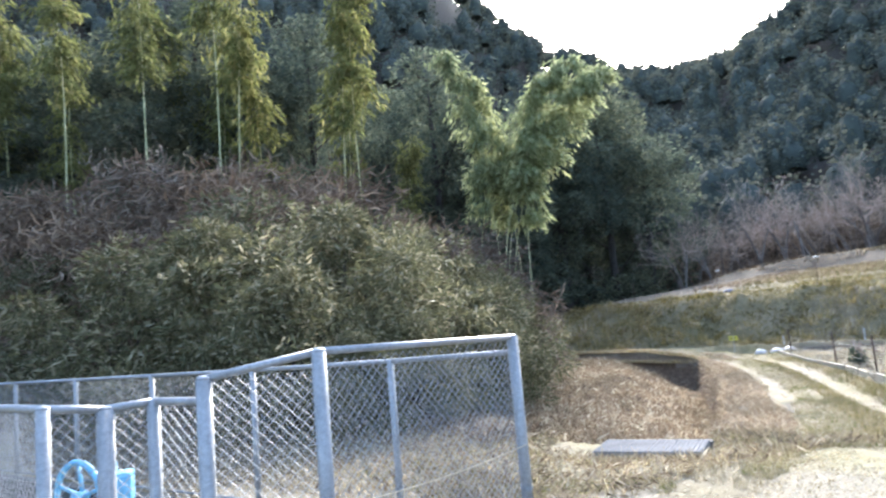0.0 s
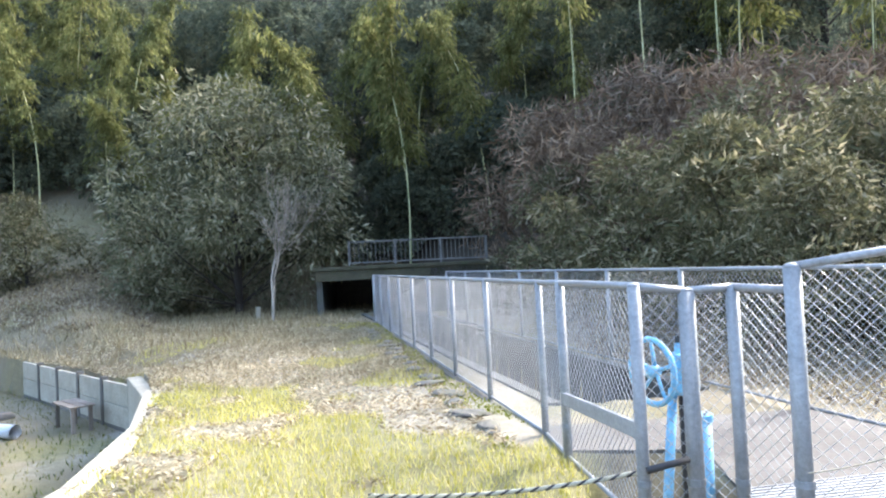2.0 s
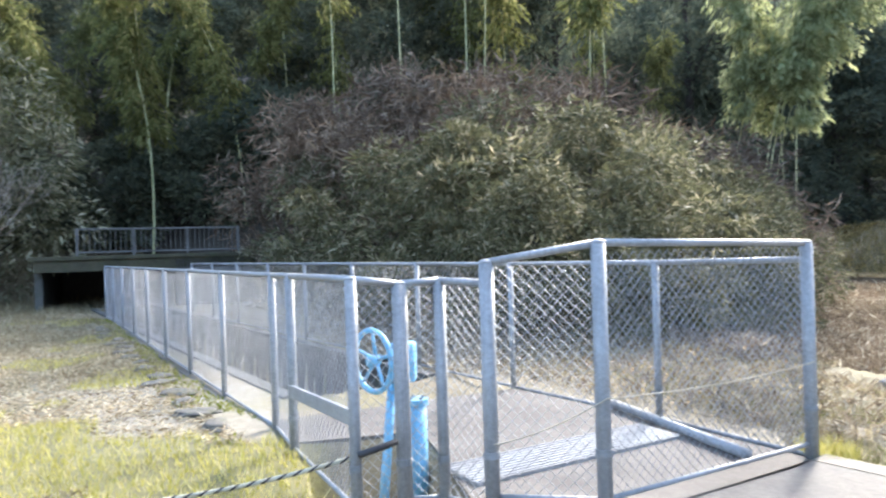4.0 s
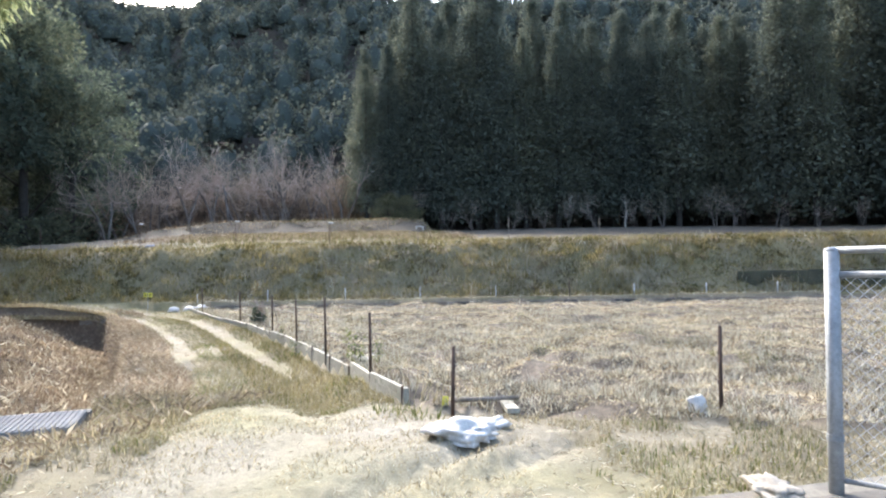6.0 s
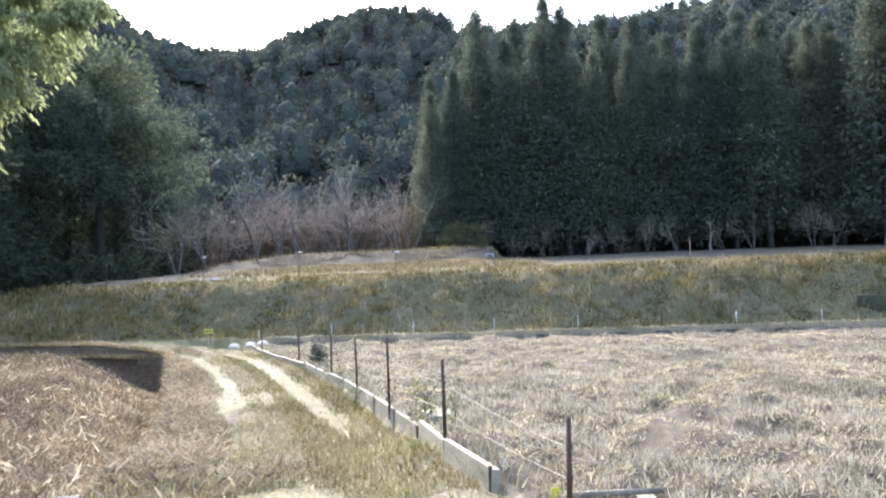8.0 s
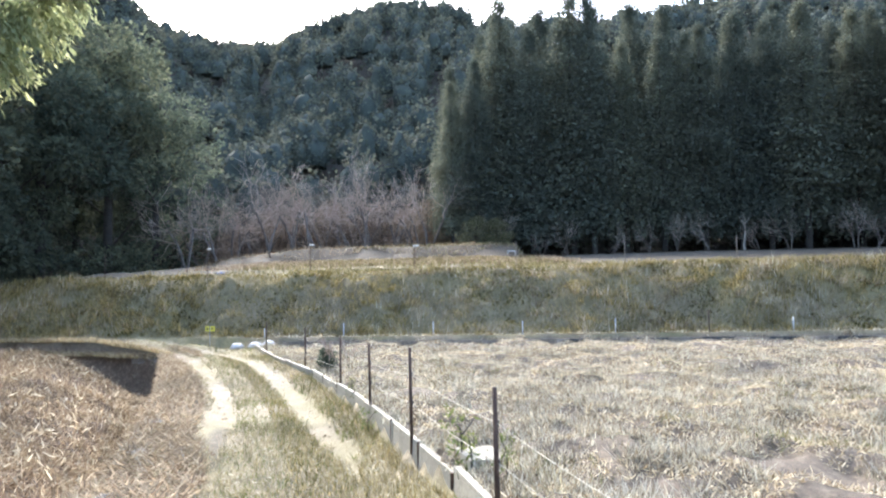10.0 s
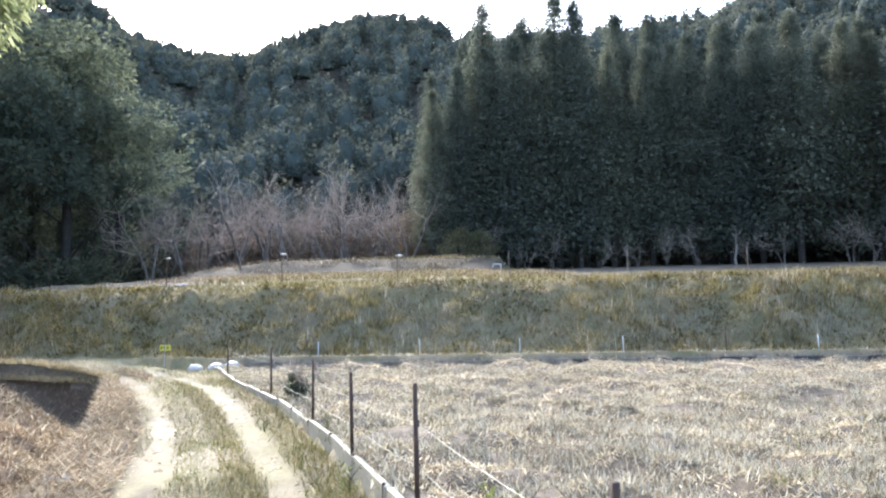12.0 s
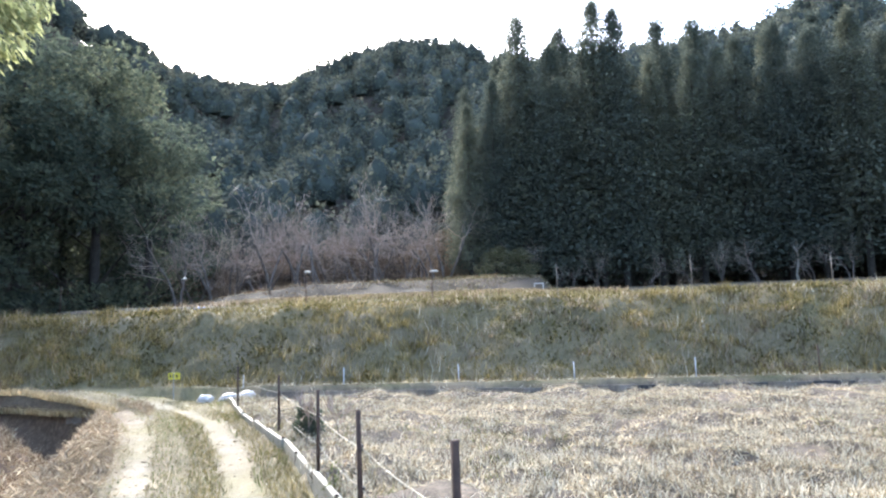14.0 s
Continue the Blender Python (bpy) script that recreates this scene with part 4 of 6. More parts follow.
for k, (x, y, s, a) in enumerate([(18.3, 23.6, 1.2, -0.5), (19.2, 24.4, 1.15, -0.9), (20.0, 25.0, 1.1, -0.3), (18.9, 26.2, 1.2, -1.0)]):
    stand(arching[k % 2], x, y, s, turn=a)
upright = thing_of("upright_bamboo", bamboo_meshes(29, 14.0, 1.8, 2600, start=0.46, r=0.04, leaf_material=BAMBOO_PALE, reach_=0.85), "pale leafy bamboo standing over the vine thicket", "bamboo", "pale bamboo over the thicket")
for x, y, s in ((19.0, 22.6, 1.0), (18.5, 23.7, 1.05), (20.0, 24.1, 1.05)):
    stand(upright, x, y, s)

culms = [thing_of("tall_bamboo", bamboo_meshes(s, 17, 1.2, start=0.58, r=0.045), "tall pale bamboo culm bare below its leafy top", "bamboo", "tall bamboo behind the bushes") for s in (25, 26)]
for k, (x, y) in enumerate([(6.4, 22.6), (6.1, 23.0), (3.8, 23.2), (1.4, 23.6), (10.2, 21.6), (10.7, 21.9)]):
    stand(culms[k % 2], x, y, random.uniform(0.9, 1.05))

thicket = []
for s in range(4):
    t, b = bare_tree_meshes(30 + s, 6.0, 0.075, 3, 3, stems=2, spread_=1.0, tilt=0.3)
    thicket.append(thing_of("bare_tree", [("trunk", t), ("twig_crown", b)], "leafless grey-brown tree in the winter thicket", "tree", "bare trees at the valley end"))
k = 0
for r in (45, 48.5, 52, 57):
    for j in range(10):
        x, y = polar(18.5 + 23 * (j + random.uniform(0, 0.9)) / 10, r + random.uniform(-1.2, 1.5))
        stand(thicket[k % 4], x, y, random.uniform(0.75, 1.35))
        k += 1
for j in range(15):
    x, y = polar(15 - 45 * j / 15 + random.uniform(-1, 1), 48.0 + random.uniform(-1, 1))
    stand(thicket[j % 4], x, y, random.uniform(0.35, 0.62))
for j in range(10):
    x = -4 + 20 * ((j * 0.618) % 1.0)
    y = np.interp(x, [-6, 5, 14, 17], [25, 20, 20.5, 22]) + 5.5 * ((j * 0.37) % 1.0)
    if x > 1:
        stand(thicket[j % 4], x, y, random.uniform(0.6, 0.95))

bushes = [thing_of("leafy_bush", broad_meshes(s, 4.3, 2.5, BUSH, 0.21, 32, 280, 0.02, 0.24, 0.5, wild=0.8), "dense evergreen bush with long drooping leaves", "bush", "bushes behind the fence") for s in (41, 42, 43)]
for k, (x, y, s) in enumerate([(3.4, 13.2, 0.95), (6.0, 13.4, 1.05), (8.6, 14.4, 1.0), (11.0, 15.8, 0.92), (12.8, 17.2, 0.8), (4.6, 15.6, 1.15), (7.6, 16.4, 1.15), (10.4, 18.0, 1.05), (1.8, 16.0, 1.0), (0.6, 19.5, 0.95), (3.9, 10.9, 0.66), (6.2, 11.3, 0.75), (8.9, 12.6, 0.75), (4.3, 9.2, 0.36), (5.6, 9.7, 0.42), (7.6, 10.9, 0.5)]):
    stand(bushes[k % 3], x, y, s)
pale = thing_of("pale_leafy_bush", broad_meshes(51, 6.2, 3.2, BUSH_PALE, 0.2, 40, 420, 0.02, 0.26, 0.5, wild=0.8), "large pale olive bush with long leaves", "bush")
stand(pale, -11.6, 24.2, 1.5)
shade = [thing_of("shade_bush", broad_meshes(s, 4.3, 2.5, EVERGREEN, 0.22, 24, 230, 0.02, 0.45, 0.4), "dark evergreen shrub under the trees", "bush", "shrubs under the trees") for s in (44, 45)]
for k in range(22):
    x = -36 + 36 * ((k * 0.618 + 0.1) % 1.0)
    stand(shade[k % 2], x, 28.0 + 5 * ((k * 0.37) % 1.0), random.uniform(0.8, 1.35))
vines = [thing_of("vine_thicket", broad_meshes(s, 4.6, 2.9, VINE, 0.42, 26, 300, 0.02, 0.042, 0.9, wild=1.6), "tangle of bare brown vines and twigs over shrubs", "thicket", "vine thickets") for s in (71, 72, 73)]
for k, (x, y, s) in enumerate([(2.0, 19.8, 1.2), (5.2, 19.6, 1.3), (8.2, 20.2, 1.35), (11.2, 20.2, 1.3), (13.6, 19.4, 1.1), (0.4, 23.4, 1.1), (6.8, 22.4, 1.4), (10.2, 23.0, 1.4), (13.2, 22.6, 1.25), (3.4, 22.4, 1.3), (14.8, 20.6, 0.95), (12.4, 18.6, 0.95), (14.0, 19.3, 0.9)]):
    stand(vines[k % 3], x, y, s)
for k in range(11):
    stand(vines[k % 3], *polar(19 + 2.1 * k, 53.0 + 3.0 * (k % 3)), random.uniform(0.65, 1.0))
for az, r, s in ((14.5, 45.6, 0.55), (12.7, 46.0, 0.5)):
    stand(bushes[0], *polar(az, r), s)
stand(bushes[1], -19.5, 23.0, 0.85)
stand(bushes[2], -15.5, 26.5, 1.2)
t, b = bare_tree_meshes(61, 5.2, 0.04, 3, 3, stems=2, spread_=0.42, bark=BARK_PALE, tilt=0.06)
stand(thing_of("slender_bare_tree", [("trunk", t), ("twig_crown", b)], "slender pale leafless tree before the bush", "tree"), -8.7, 20.2, 1.0)


def woodland():
    """Far wooded slopes: crowns of many small clumps."""
    g = np.random.default_rng(77)
    n = 3800
    az, r = g.uniform(-62, 150, n), np.sqrt(g.uniform(61 ** 2, 178 ** 2, n))
    x, y = 7 + r * np.cos(np.radians(az)), 3 + r * np.sin(np.radians(az))
    z = G(x, y)
    per = 130
    h, w = g.uniform(5.0, 10.0, n), g.uniform(1.6, 3.1, n)
    q = g.normal(size=(n, per, 3))
    q /= np.linalg.norm(q, axis=2, keepdims=True)
    q[:, :, 2] = np.abs(q[:, :, 2]) * 1.1 - 0.25
    knob = 1 + 0.16 * np.sin(q[:, :, 0:1] * 5 + az[:, None, None] * 9) * np.sin(q[:, :, 1:2] * 5 + r[:, None, None] * 3)
    rad = g.uniform(0.7, 1.08, (n, per, 1)) * knob
    c = np.stack([x, y, z + h * 0.45], 1)[:, None] + q * rad * np.stack([w, w, h * 0.5], 1)[:, None]
    d = q * 0.4 + g.normal(size=q.shape) * 0.7
    L = (g.uniform(0.35, 0.75, (n, per)) * (0.62 + r / 280)[:, None]).ravel()
    v, f = kites(c.reshape(-1, 3), d.reshape(-1, 3), L, L * 0.75, 0.25)
    # leafy cores that close each crown, coloured darker for the shade inside
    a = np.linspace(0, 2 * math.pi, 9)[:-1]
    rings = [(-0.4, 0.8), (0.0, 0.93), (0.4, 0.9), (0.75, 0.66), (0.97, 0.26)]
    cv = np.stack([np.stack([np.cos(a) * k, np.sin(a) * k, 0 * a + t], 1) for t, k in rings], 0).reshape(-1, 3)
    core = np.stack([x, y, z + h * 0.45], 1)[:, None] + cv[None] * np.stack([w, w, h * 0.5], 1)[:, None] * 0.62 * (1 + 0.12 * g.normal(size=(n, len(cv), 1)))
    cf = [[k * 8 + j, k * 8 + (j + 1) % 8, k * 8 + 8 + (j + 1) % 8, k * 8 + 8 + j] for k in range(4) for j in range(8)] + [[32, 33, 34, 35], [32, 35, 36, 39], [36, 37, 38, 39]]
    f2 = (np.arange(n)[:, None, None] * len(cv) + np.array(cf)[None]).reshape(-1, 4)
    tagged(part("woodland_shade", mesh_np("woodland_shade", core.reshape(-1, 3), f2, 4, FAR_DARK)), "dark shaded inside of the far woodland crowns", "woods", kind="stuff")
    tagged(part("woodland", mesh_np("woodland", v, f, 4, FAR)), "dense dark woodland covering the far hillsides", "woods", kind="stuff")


woodland()

# ---- sluice gear and loose things in the enclosure ----


def ring(bm, centre, axis, radius, r, n=28, sides=8):
    axis = Vector(axis).normalized()
    turn = axis.to_track_quat("Z", "Y").to_matrix().to_4x4()
    grid = []
    for i in range(n):
        a = 2 * math.pi * i / n
        row = []
        for j in range(sides):
            b = 2 * math.pi * j / sides
            p = Vector(((radius + r * math.cos(b)) * math.cos(a), (radius + r * math.cos(b)) * math.sin(a), r * math.sin(b)))
            row.append(bm.verts.new(Vector(centre) + turn @ p))
        grid.append(row)
    for i in range(n):
        for j in range(sides):
            bm.faces.new((grid[i][j], grid[(i + 1) % n][j], grid[(i + 1) % n][(j + 1) % sides], grid[i][(j + 1) % sides]))
    return turn


def sluice():
    root = empty("sluice_gear", Matrix.Translation((0.45, 4.65, 0.09)), "pale blue sluice hand wheel on a painted steel stand", "sluice wheel")
    c, ax = Vector((-0.15, -0.14, 0.70)), Vector((-0.87, -0.5, 0.0))
    bm = bmesh.new()
    turn = ring(bm, c, ax, 0.205, 0.019)
    wheel = part("hand_wheel", bm, BLUE, root, smooth=True)
    for k in range(5):
        a = 2 * math.pi * k / 5 + 0.3
        tip = c + turn @ Vector((0.2 * math.cos(a), 0.2 * math.sin(a), 0))
        part("spoke", tube(bmesh.new(), c - ax.normalized() * 0.03, tip, 0.014, 0.011, 8), BLUE, wheel, smooth=True)
    part("hub", tube(bmesh.new(), c + ax.normalized() * 0.03, c - ax.normalized() * 0.05, 0.04, 0.035, 12), BLUE, wheel, smooth=True)
    part("shaft", tube(bmesh.new(), c, c - ax.normalized() * 0.22, 0.022, sides=10), BLACK, root, smooth=True)
    bm = box(bmesh.new(), (0.17, 0.16, 0.27), (0.08, 0.0, 0.66), Matrix.Rotation(-0.29, 4, "Z"), 0.025)
    tube(bm, (0.05, 0, 0.78), (0.05, 0, 0.86), 0.03, 0.025, 12)
    part("gear_box", bm, BLUE, root)
    part("grease_cap", tube(bmesh.new(), (0.05, 0, 0.86), (0.05, 0, 0.92), 0.02, sides=10), BLACK, root)
    bm = tube(bmesh.new(), (-0.14, -0.1, -0.66), (0.0, 0.0, 0.56), 0.035, 0.03, 10)
    part("stand_leg", bm, BLUE, root, smooth=True)
    part("screw_spindle", tube(bmesh.new(), (0.06, 0.05, -0.66), (0.06, 0.05, 0.56), 0.02, sides=10), BLACK, root)
    root2 = empty("standpipe", Matrix.Translation((0.63, 4.74, 0.09)), "pale blue painted standpipe with rusty streaks", "pipe")
    part("pipe", tube(bmesh.new(), (0, 0, -0.66), (0, 0, 0.36), 0.068, sides=18), BLUE, root2, smooth=True)
    part("cap", tube(bmesh.new(), (0, 0, 0.33), (0, 0, 0.375), 0.08, sides=18), BLUE, root2)
    for k in range(4):
        a = math.pi / 2 * k + 0.4
        part("bolt", tube(bmesh.new(), (0.05 * math.cos(a), 0.05 * math.sin(a), 0.37), (0.05 * math.cos(a), 0.05 * math.sin(a), 0.395), 0.011, sides=6), GALV, root2)


sluice()


def deck():
    a, b = Vector((0.78, 4.12, 0.10)), Vector((2.45, 4.63, 0.10))
    d = (b - a).normalized()
    n = Vector((-d.y, d.x, 0))
    root = empty("steel_deck", Matrix(), "pale corrugated steel deck boards across the gate pit", "deck")
    turn = Matrix(((d.x, n.x, 0, 0), (d.y, n.y, 0, 0), (0, 0, 1, 0), (0, 0, 0, 1)))
    for k in range(5):
        off = (k - 2) * 0.082
        bm = box(bmesh.new(), ((b - a).length, 0.074, 0.03), (a + b) / 2 + n * off, turn, 0.004)
        for j in (-0.02, 0.02):
            box(bm, ((b - a).length - 0.01, 0.012, 0.008), (a + b) / 2 + n * (off + j) + Vector((0, 0, 0.018)), turn)
        part("deck_board", bm, GALV, root)


deck()
bm = tube(bmesh.new(), (2.47, 5.5, 0.135), (2.64, 3.86, 0.13), 0.036, sides=14)
tagged(part("loose_pipe", bm, GALV, smooth=True), "loose galvanised pipe lying on the concrete floor", "pipe")


def rope():
    """A twisted yellow-black rope tied from a black grip on the gate post to the grass."""
    root = empty("rope", Matrix(), "striped yellow and black rope with a black rubber grip", "rope")
    a, b = np.array([0.3, 3.78, 0.43]), np.array([-1.5, 4.2, 0.12])
    ks = np.linspace(0, 1, 60)
    line = np.array([a + (b - a) * k - np.array([0, 0, 0.25 * k * (1 - k)]) for k in ks])
    for ph, m in ((0, ROPE_W), (math.pi * 2 / 3, ROPE_W), (math.pi * 4 / 3, BLACK)):
        tw = ks * 130 + ph
        big = np.linspace(0, 1, 400)
        pts = np.stack([np.interp(big, ks, line[:, i]) for i in range(3)], 1)
        tw = big * 130 + ph
        pts = pts + np.stack([0.0015 * np.cos(tw), 0.007 * np.cos(tw), 0.007 * np.sin(tw)], 1)
        v, f = hose(pts, 0.0075, 5)
        part("strand", mesh_np("strand", v, f, 4, m, True), None, root)
    part("grip", tube(bmesh.new(), (0.12, 3.71, 0.415), (0.34, 3.75, 0.46), 0.02, 0.017, 10), BLACK, root, smooth=True)


rope()
string_between([(0.82, 3.48, 0.47), (1.37, 3.26, 0.72), (3.06, 3.75, 0.72)], 0.004, 0.03, label="slack pale string tied across the enclosure")


def lump(name, at, size, material, label, category, seed=0, rough=0.25, group=""):
    """A slumped, creased body such as a sack or a stone."""
    bm = bmesh.new()
    bmesh.ops.create_icosphere(bm, subdivisions=4, radius=1)
    for v in bm.verts:
        p = v.co.copy()
        k = 1 + rough * noise.noise(p * 1.6 + Vector((seed, 0, 0))) + rough * 0.5 * noise.noise(p * 4.5 + Vector((0, seed, 0))) + rough * 0.25 * noise.noise(p * 11 + Vector((0, 0, seed)))
        v.co = Vector((p.x * size[0] * k, p.y * size[1] * k, max(-0.25, p.z) * size[2] * k))
    ob = part(name, bm, material, smooth=True)
    ob.matrix_world = Matrix.Translation((at[0], at[1], at[2])) @ Matrix.Rotation(seed * 1.3, 4, "Z")
    return tagged(ob, label, category, group)


def gz(x, y):
    return float(G(x, y))


lump("white_sack", (6.25, 1.22, gz(6.25, 1.22) + 0.02), (0.27, 0.2, 0.1), SACK, "crumpled white plastic sack on dry grass", "sack", 1, 0.55)
lump("white_sack", (6.62, 1.02, gz(6.62, 1.02) + 0.02), (0.15, 0.12, 0.08), SACK, "small crumpled white plastic sack on dry grass", "sack", 2, 0.4)
lump("white_sack", (7.22, -0.7, gz(7.22, -0.7) + 0.02), (0.1, 0.08, 0.1), SACK, "white plastic bag at the foot of a rusty post", "sack", 3, 0.4)
lump("white_sack", (4.6, -1.06, 0.11), (0.19, 0.17, 0.12), SACK, "full white plastic sack beside the fence post", "sack", 4, 0.2)
lump("white_sack", (5.22, -0.78, 0.12), (0.22, 0.13, 0.045), SACK_TAN, "torn pale sack of soil on the kerb", "sack", 5, 0.6)
for k, (x, y, sx) in enumerate(((21.75, 13.85, 0.2), (22.1, 13.45, 0.24), (22.5, 13.25, 0.2))):
    lump("white_sack", (x, y, gz(x, y) + 0.06), (sx, 0.18, 0.13), SACK, "white plastic sack lying at the end of the plot wall", "sack", 6 + k, 0.25, "sacks at the wall end")
for k in range(3):
    x, y, _ = along_line([(9.0, 6.1), (13.0, 8.9)], 0.3 + k * 1.9)
    lump("stone", (x, y, gz(x, y) + 0.01), (0.15, 0.11, 0.07), STONE, "pale stone half sunk in the track shoulder", "stone", 20 + k, 0.3, "stones on the shoulder")
for k in range(17):
    s = 0.4 + k * 0.62
    t = s / 13.2
    x = LEFT_A[0] + (LEFT_B[0] - LEFT_A[0]) * t - 0.36 + random.uniform(-0.12, 0.08)
    y = LEFT_A[1] + (LEFT_B[1] - LEFT_A[1]) * t - 0.15
    lump("stepping_stone", (x, y, gz(x, y) + 0.015), (random.uniform(0.13, 0.27), random.uniform(0.09, 0.16), 0.035), STONE_DULL, "flat grey stone beside the fence kerb", "stone", 40 + k, 0.3, "flat stones along the fence")

# concrete lid and boards by the plot wall
bm = box(bmesh.new(), (0.42, 0.34, 0.07), (0, 0, 0), None, 0.01)
ob = tagged(part("paving_slab", bm, CONC_PALE), "pale concrete lid lying behind the plot wall", "slab")
ob.matrix_world = pose(10.35, 3.3, gz(10.35, 3.3) + 0.05, 2, -2, 35)
bm = box(bmesh.new(), (0.55, 0.12, 0.05), (0, 0, 0), None, 0.006)
ob = tagged(part("pale_board", bm, CONC_PALE), "short pale board on the edge of the stubble plot", "board")
ob.matrix_world = pose(7.6, 0.98, gz(7.6, 0.98) + 0.04, 0, 3, 15)
bm = tube(bmesh.new(), (-0.35, 0, 0), (0.35, 0, 0), 0.025, 0.02, 8)
ob = tagged(part("fallen_stick", bm, WOOD, smooth=True), "dark fallen stick beside a rusty post", "stick")
ob.matrix_world = pose(7.55, 1.2, gz(7.55, 1.2) + 0.07, 0, 2, -62)
bm = box(bmesh.new(), (0.06, 0.01, 0.1), (0, 0, 0.04), None, 0.003)
ob = tagged(part("plant_tag", bm, YELLOW), "small yellow plastic tag stuck in the grass by a rusty post", "tag")
ob.matrix_world = pose(7.5, 1.6, gz(7.5, 1.6), 6, -8, 110)
stand(thing_of("small_shrub", broad_meshes(46, 0.62, 0.3, EVERGREEN, 0.09, 14, 70, 0.05, 0.4, 0.2), "small dark green shrub behind the plot wall", "shrub"), 17.0, 8.35, 0.7, 0.02)
t, b = bare_tree_meshes(64, 0.9, 0.008, 2, 3, stems=3, spread_=0.5)
stand(thing_of("twiggy_shrub", [("trunk", t), ("twig_crown", b)], "small leafless reddish shrub in the plot corner", "shrub"), 16.3, 7.75, 1.0, 0.02)
weed = thing_of("tall_weed", broad_meshes(47, 0.55, 0.16, GREEN_WEED, 0.075, 12, 7, 0.1, 0.22, 0.0), "spindly green weed growing by the plot wall", "weed", "weeds by the wall")
for k, (x, y, s) in enumerate([(10.3, 3.46, 1.0), (10.05, 3.3, 0.8), (12.4, 5.3, 0.7), (9.8, 2.95, 0.7), (14.2, 6.4, 0.6)]):
    stand(weed, x, y, s, 0.02)

# culvert plate at the head of the sunken plot


def culvert():
    root = empty("culvert_cover", Matrix.Translation((6.27, 5.82, -0.05)) @ Matrix.Rotation(radians(-60), 4, "Z"), "grey ribbed cover over the ditch culvert", "culvert cover")
    bm = box(bmesh.new(), (1.25, 0.75, 0.08), (0.275, 0, 0), None, 0.01)
    part("plate", bm, PLATE, root)
    for k in range(25):
        part("rib", box(bmesh.new(), (0.022, 0.72, 0.009), (-0.325 + k * 0.05, 0, 0.043)), PLATE, root)
    part("head_wall", box(bmesh.new(), (1.3, 0.14, 0.9), (0.275, 0.45, -0.43), None, 0.012), CONC, root)


culvert()


def pit_wall():
    root = empty("earth_retaining_boards", Matrix(), "dark weathered boards holding back the far edge of the sunken plot", "retaining wall", kind="structure")
    line = [(19.93, 15.0), (20.53, 18.0), (20.05, 22.0)]
    s = 0.0
    while s < 6.9:
        x, y, a = along_line(line, s + 0.3)
        part("board", box(bmesh.new(), (0.585, 0.07, 1.0), (x - 0.03, y, -0.83 + random.uniform(-0.03, 0.02)), Matrix.Rotation(a, 4, "Z") @ Matrix.Rotation(random.uniform(-0.05, 0.05), 4, "X"), 0.008), EARTH_WALL, root)
        s += 0.6


pit_wall()

# ---- bank: stakes, lamps, sign ----
for k, (x, y, h) in enumerate([(22.86, 13.64, 0.32), (23.5, 11.22, 0.4), (24.22, 8.52, 0.42), (24.93, 5.88, 0.42), (25.65, 3.17, 0.45), (27.0, -1.9, 0.42), (27.7, -4.6, 0.42), (28.4, -7.3, 0.42)]):
    bm = tube(bmesh.new(), (0, 0, -0.15), (random.uniform(-0.02, 0.02), 0, h), 0.014, sides=7)
    ob = tagged(part("white_stake", bm, PVC, smooth=True), "thin white plastic stake along the foot of the bank", "stake", "stakes at the bank foot")
    ob.matrix_world = Matrix.Translation((x, y, gz(x, y)))
steel_post(26.37, 0.48, 0.72)
for k, (x, y) in enumerate([(24.63, 21.75), (25.65, 17.92), (26.65, 14.15), (27.65, 10.4), (28.61, 6.8), (29.63, 3.02), (30.65, -0.81)]):
    z = gz(x, y)
    top = 1.0 + 0.06 * (k % 3)
    root = empty("stake_lamp", Matrix.Translation((x, y, z)), "dark stake with a white rag cap on the bank crest" if k in (1, 2, 3) else "dark thin stake on the bank crest", "stake", "stakes on the bank crest")
    part("pole", tube(bmesh.new(), (0, 0, -0.15), (0.01, 0.01, top), 0.017, 0.014, 7), RUST if k in (0, 1, 2, 3) else WOOD, root, smooth=True)
    if k in (1, 2, 3):
        bm = bmesh.new()
        bmesh.ops.create_icosphere(bm, subdivisions=2, radius=1)
        for v in bm.verts:
            v.co = Vector((v.co.x * 0.06, v.co.y * (0.08 + 0.02 * k), v.co.z * 0.04)) * (1 + 0.3 * noise.noise(v.co * 2 + Vector((k, 0, 0)))) + Vector((0, -0.06, top))
        part("rag", bm, SACK, root, smooth=True)
    elif k > 3:
        part("cap", tube(bmesh.new(), (0.01, 0.01, top - 0.08), (0.01, 0.01, top + 0.02), 0.018, sides=8), RAIL_GREY, root)
root = empty("yellow_sign", Matrix.Translation((22.2, 15.15, -0.28)) @ Matrix.Rotation(radians(105), 4, "Z"), "small yellow warning plate with black marks on a stake", "sign")
part("plate", box(bmesh.new(), (0.3, 0.012, 0.16), (0, 0, 0.62), None, 0.003), YELLOW, root)
part("stake", tube(bmesh.new(), (0, 0.02, -0.1), (0, 0.02, 0.7), 0.01, sides=6), GALV, root)
for k in (-0.07, 0.02, 0.09):
    part("mark", box(bmesh.new(), (0.04, 0.003, 0.07), (k, -0.008, 0.62)), BLACK, root)
    part("mark", box(bmesh.new(), (0.04, 0.003, 0.07), (k, 0.008, 0.62)), BLACK, root)
root = empty("trestle", Matrix.Translation((46.2, 10.8, gz(46.2, 10.8))) @ Matrix.Rotation(radians(105), 4, "Z"), "small white tubular frame on the terrace", "trestle")
for sx in (-0.24, 0.24):
    part("leg", tube(bmesh.new(), (sx, 0, -0.05), (sx, 0, 0.5), 0.04, sides=8), SACK, root)
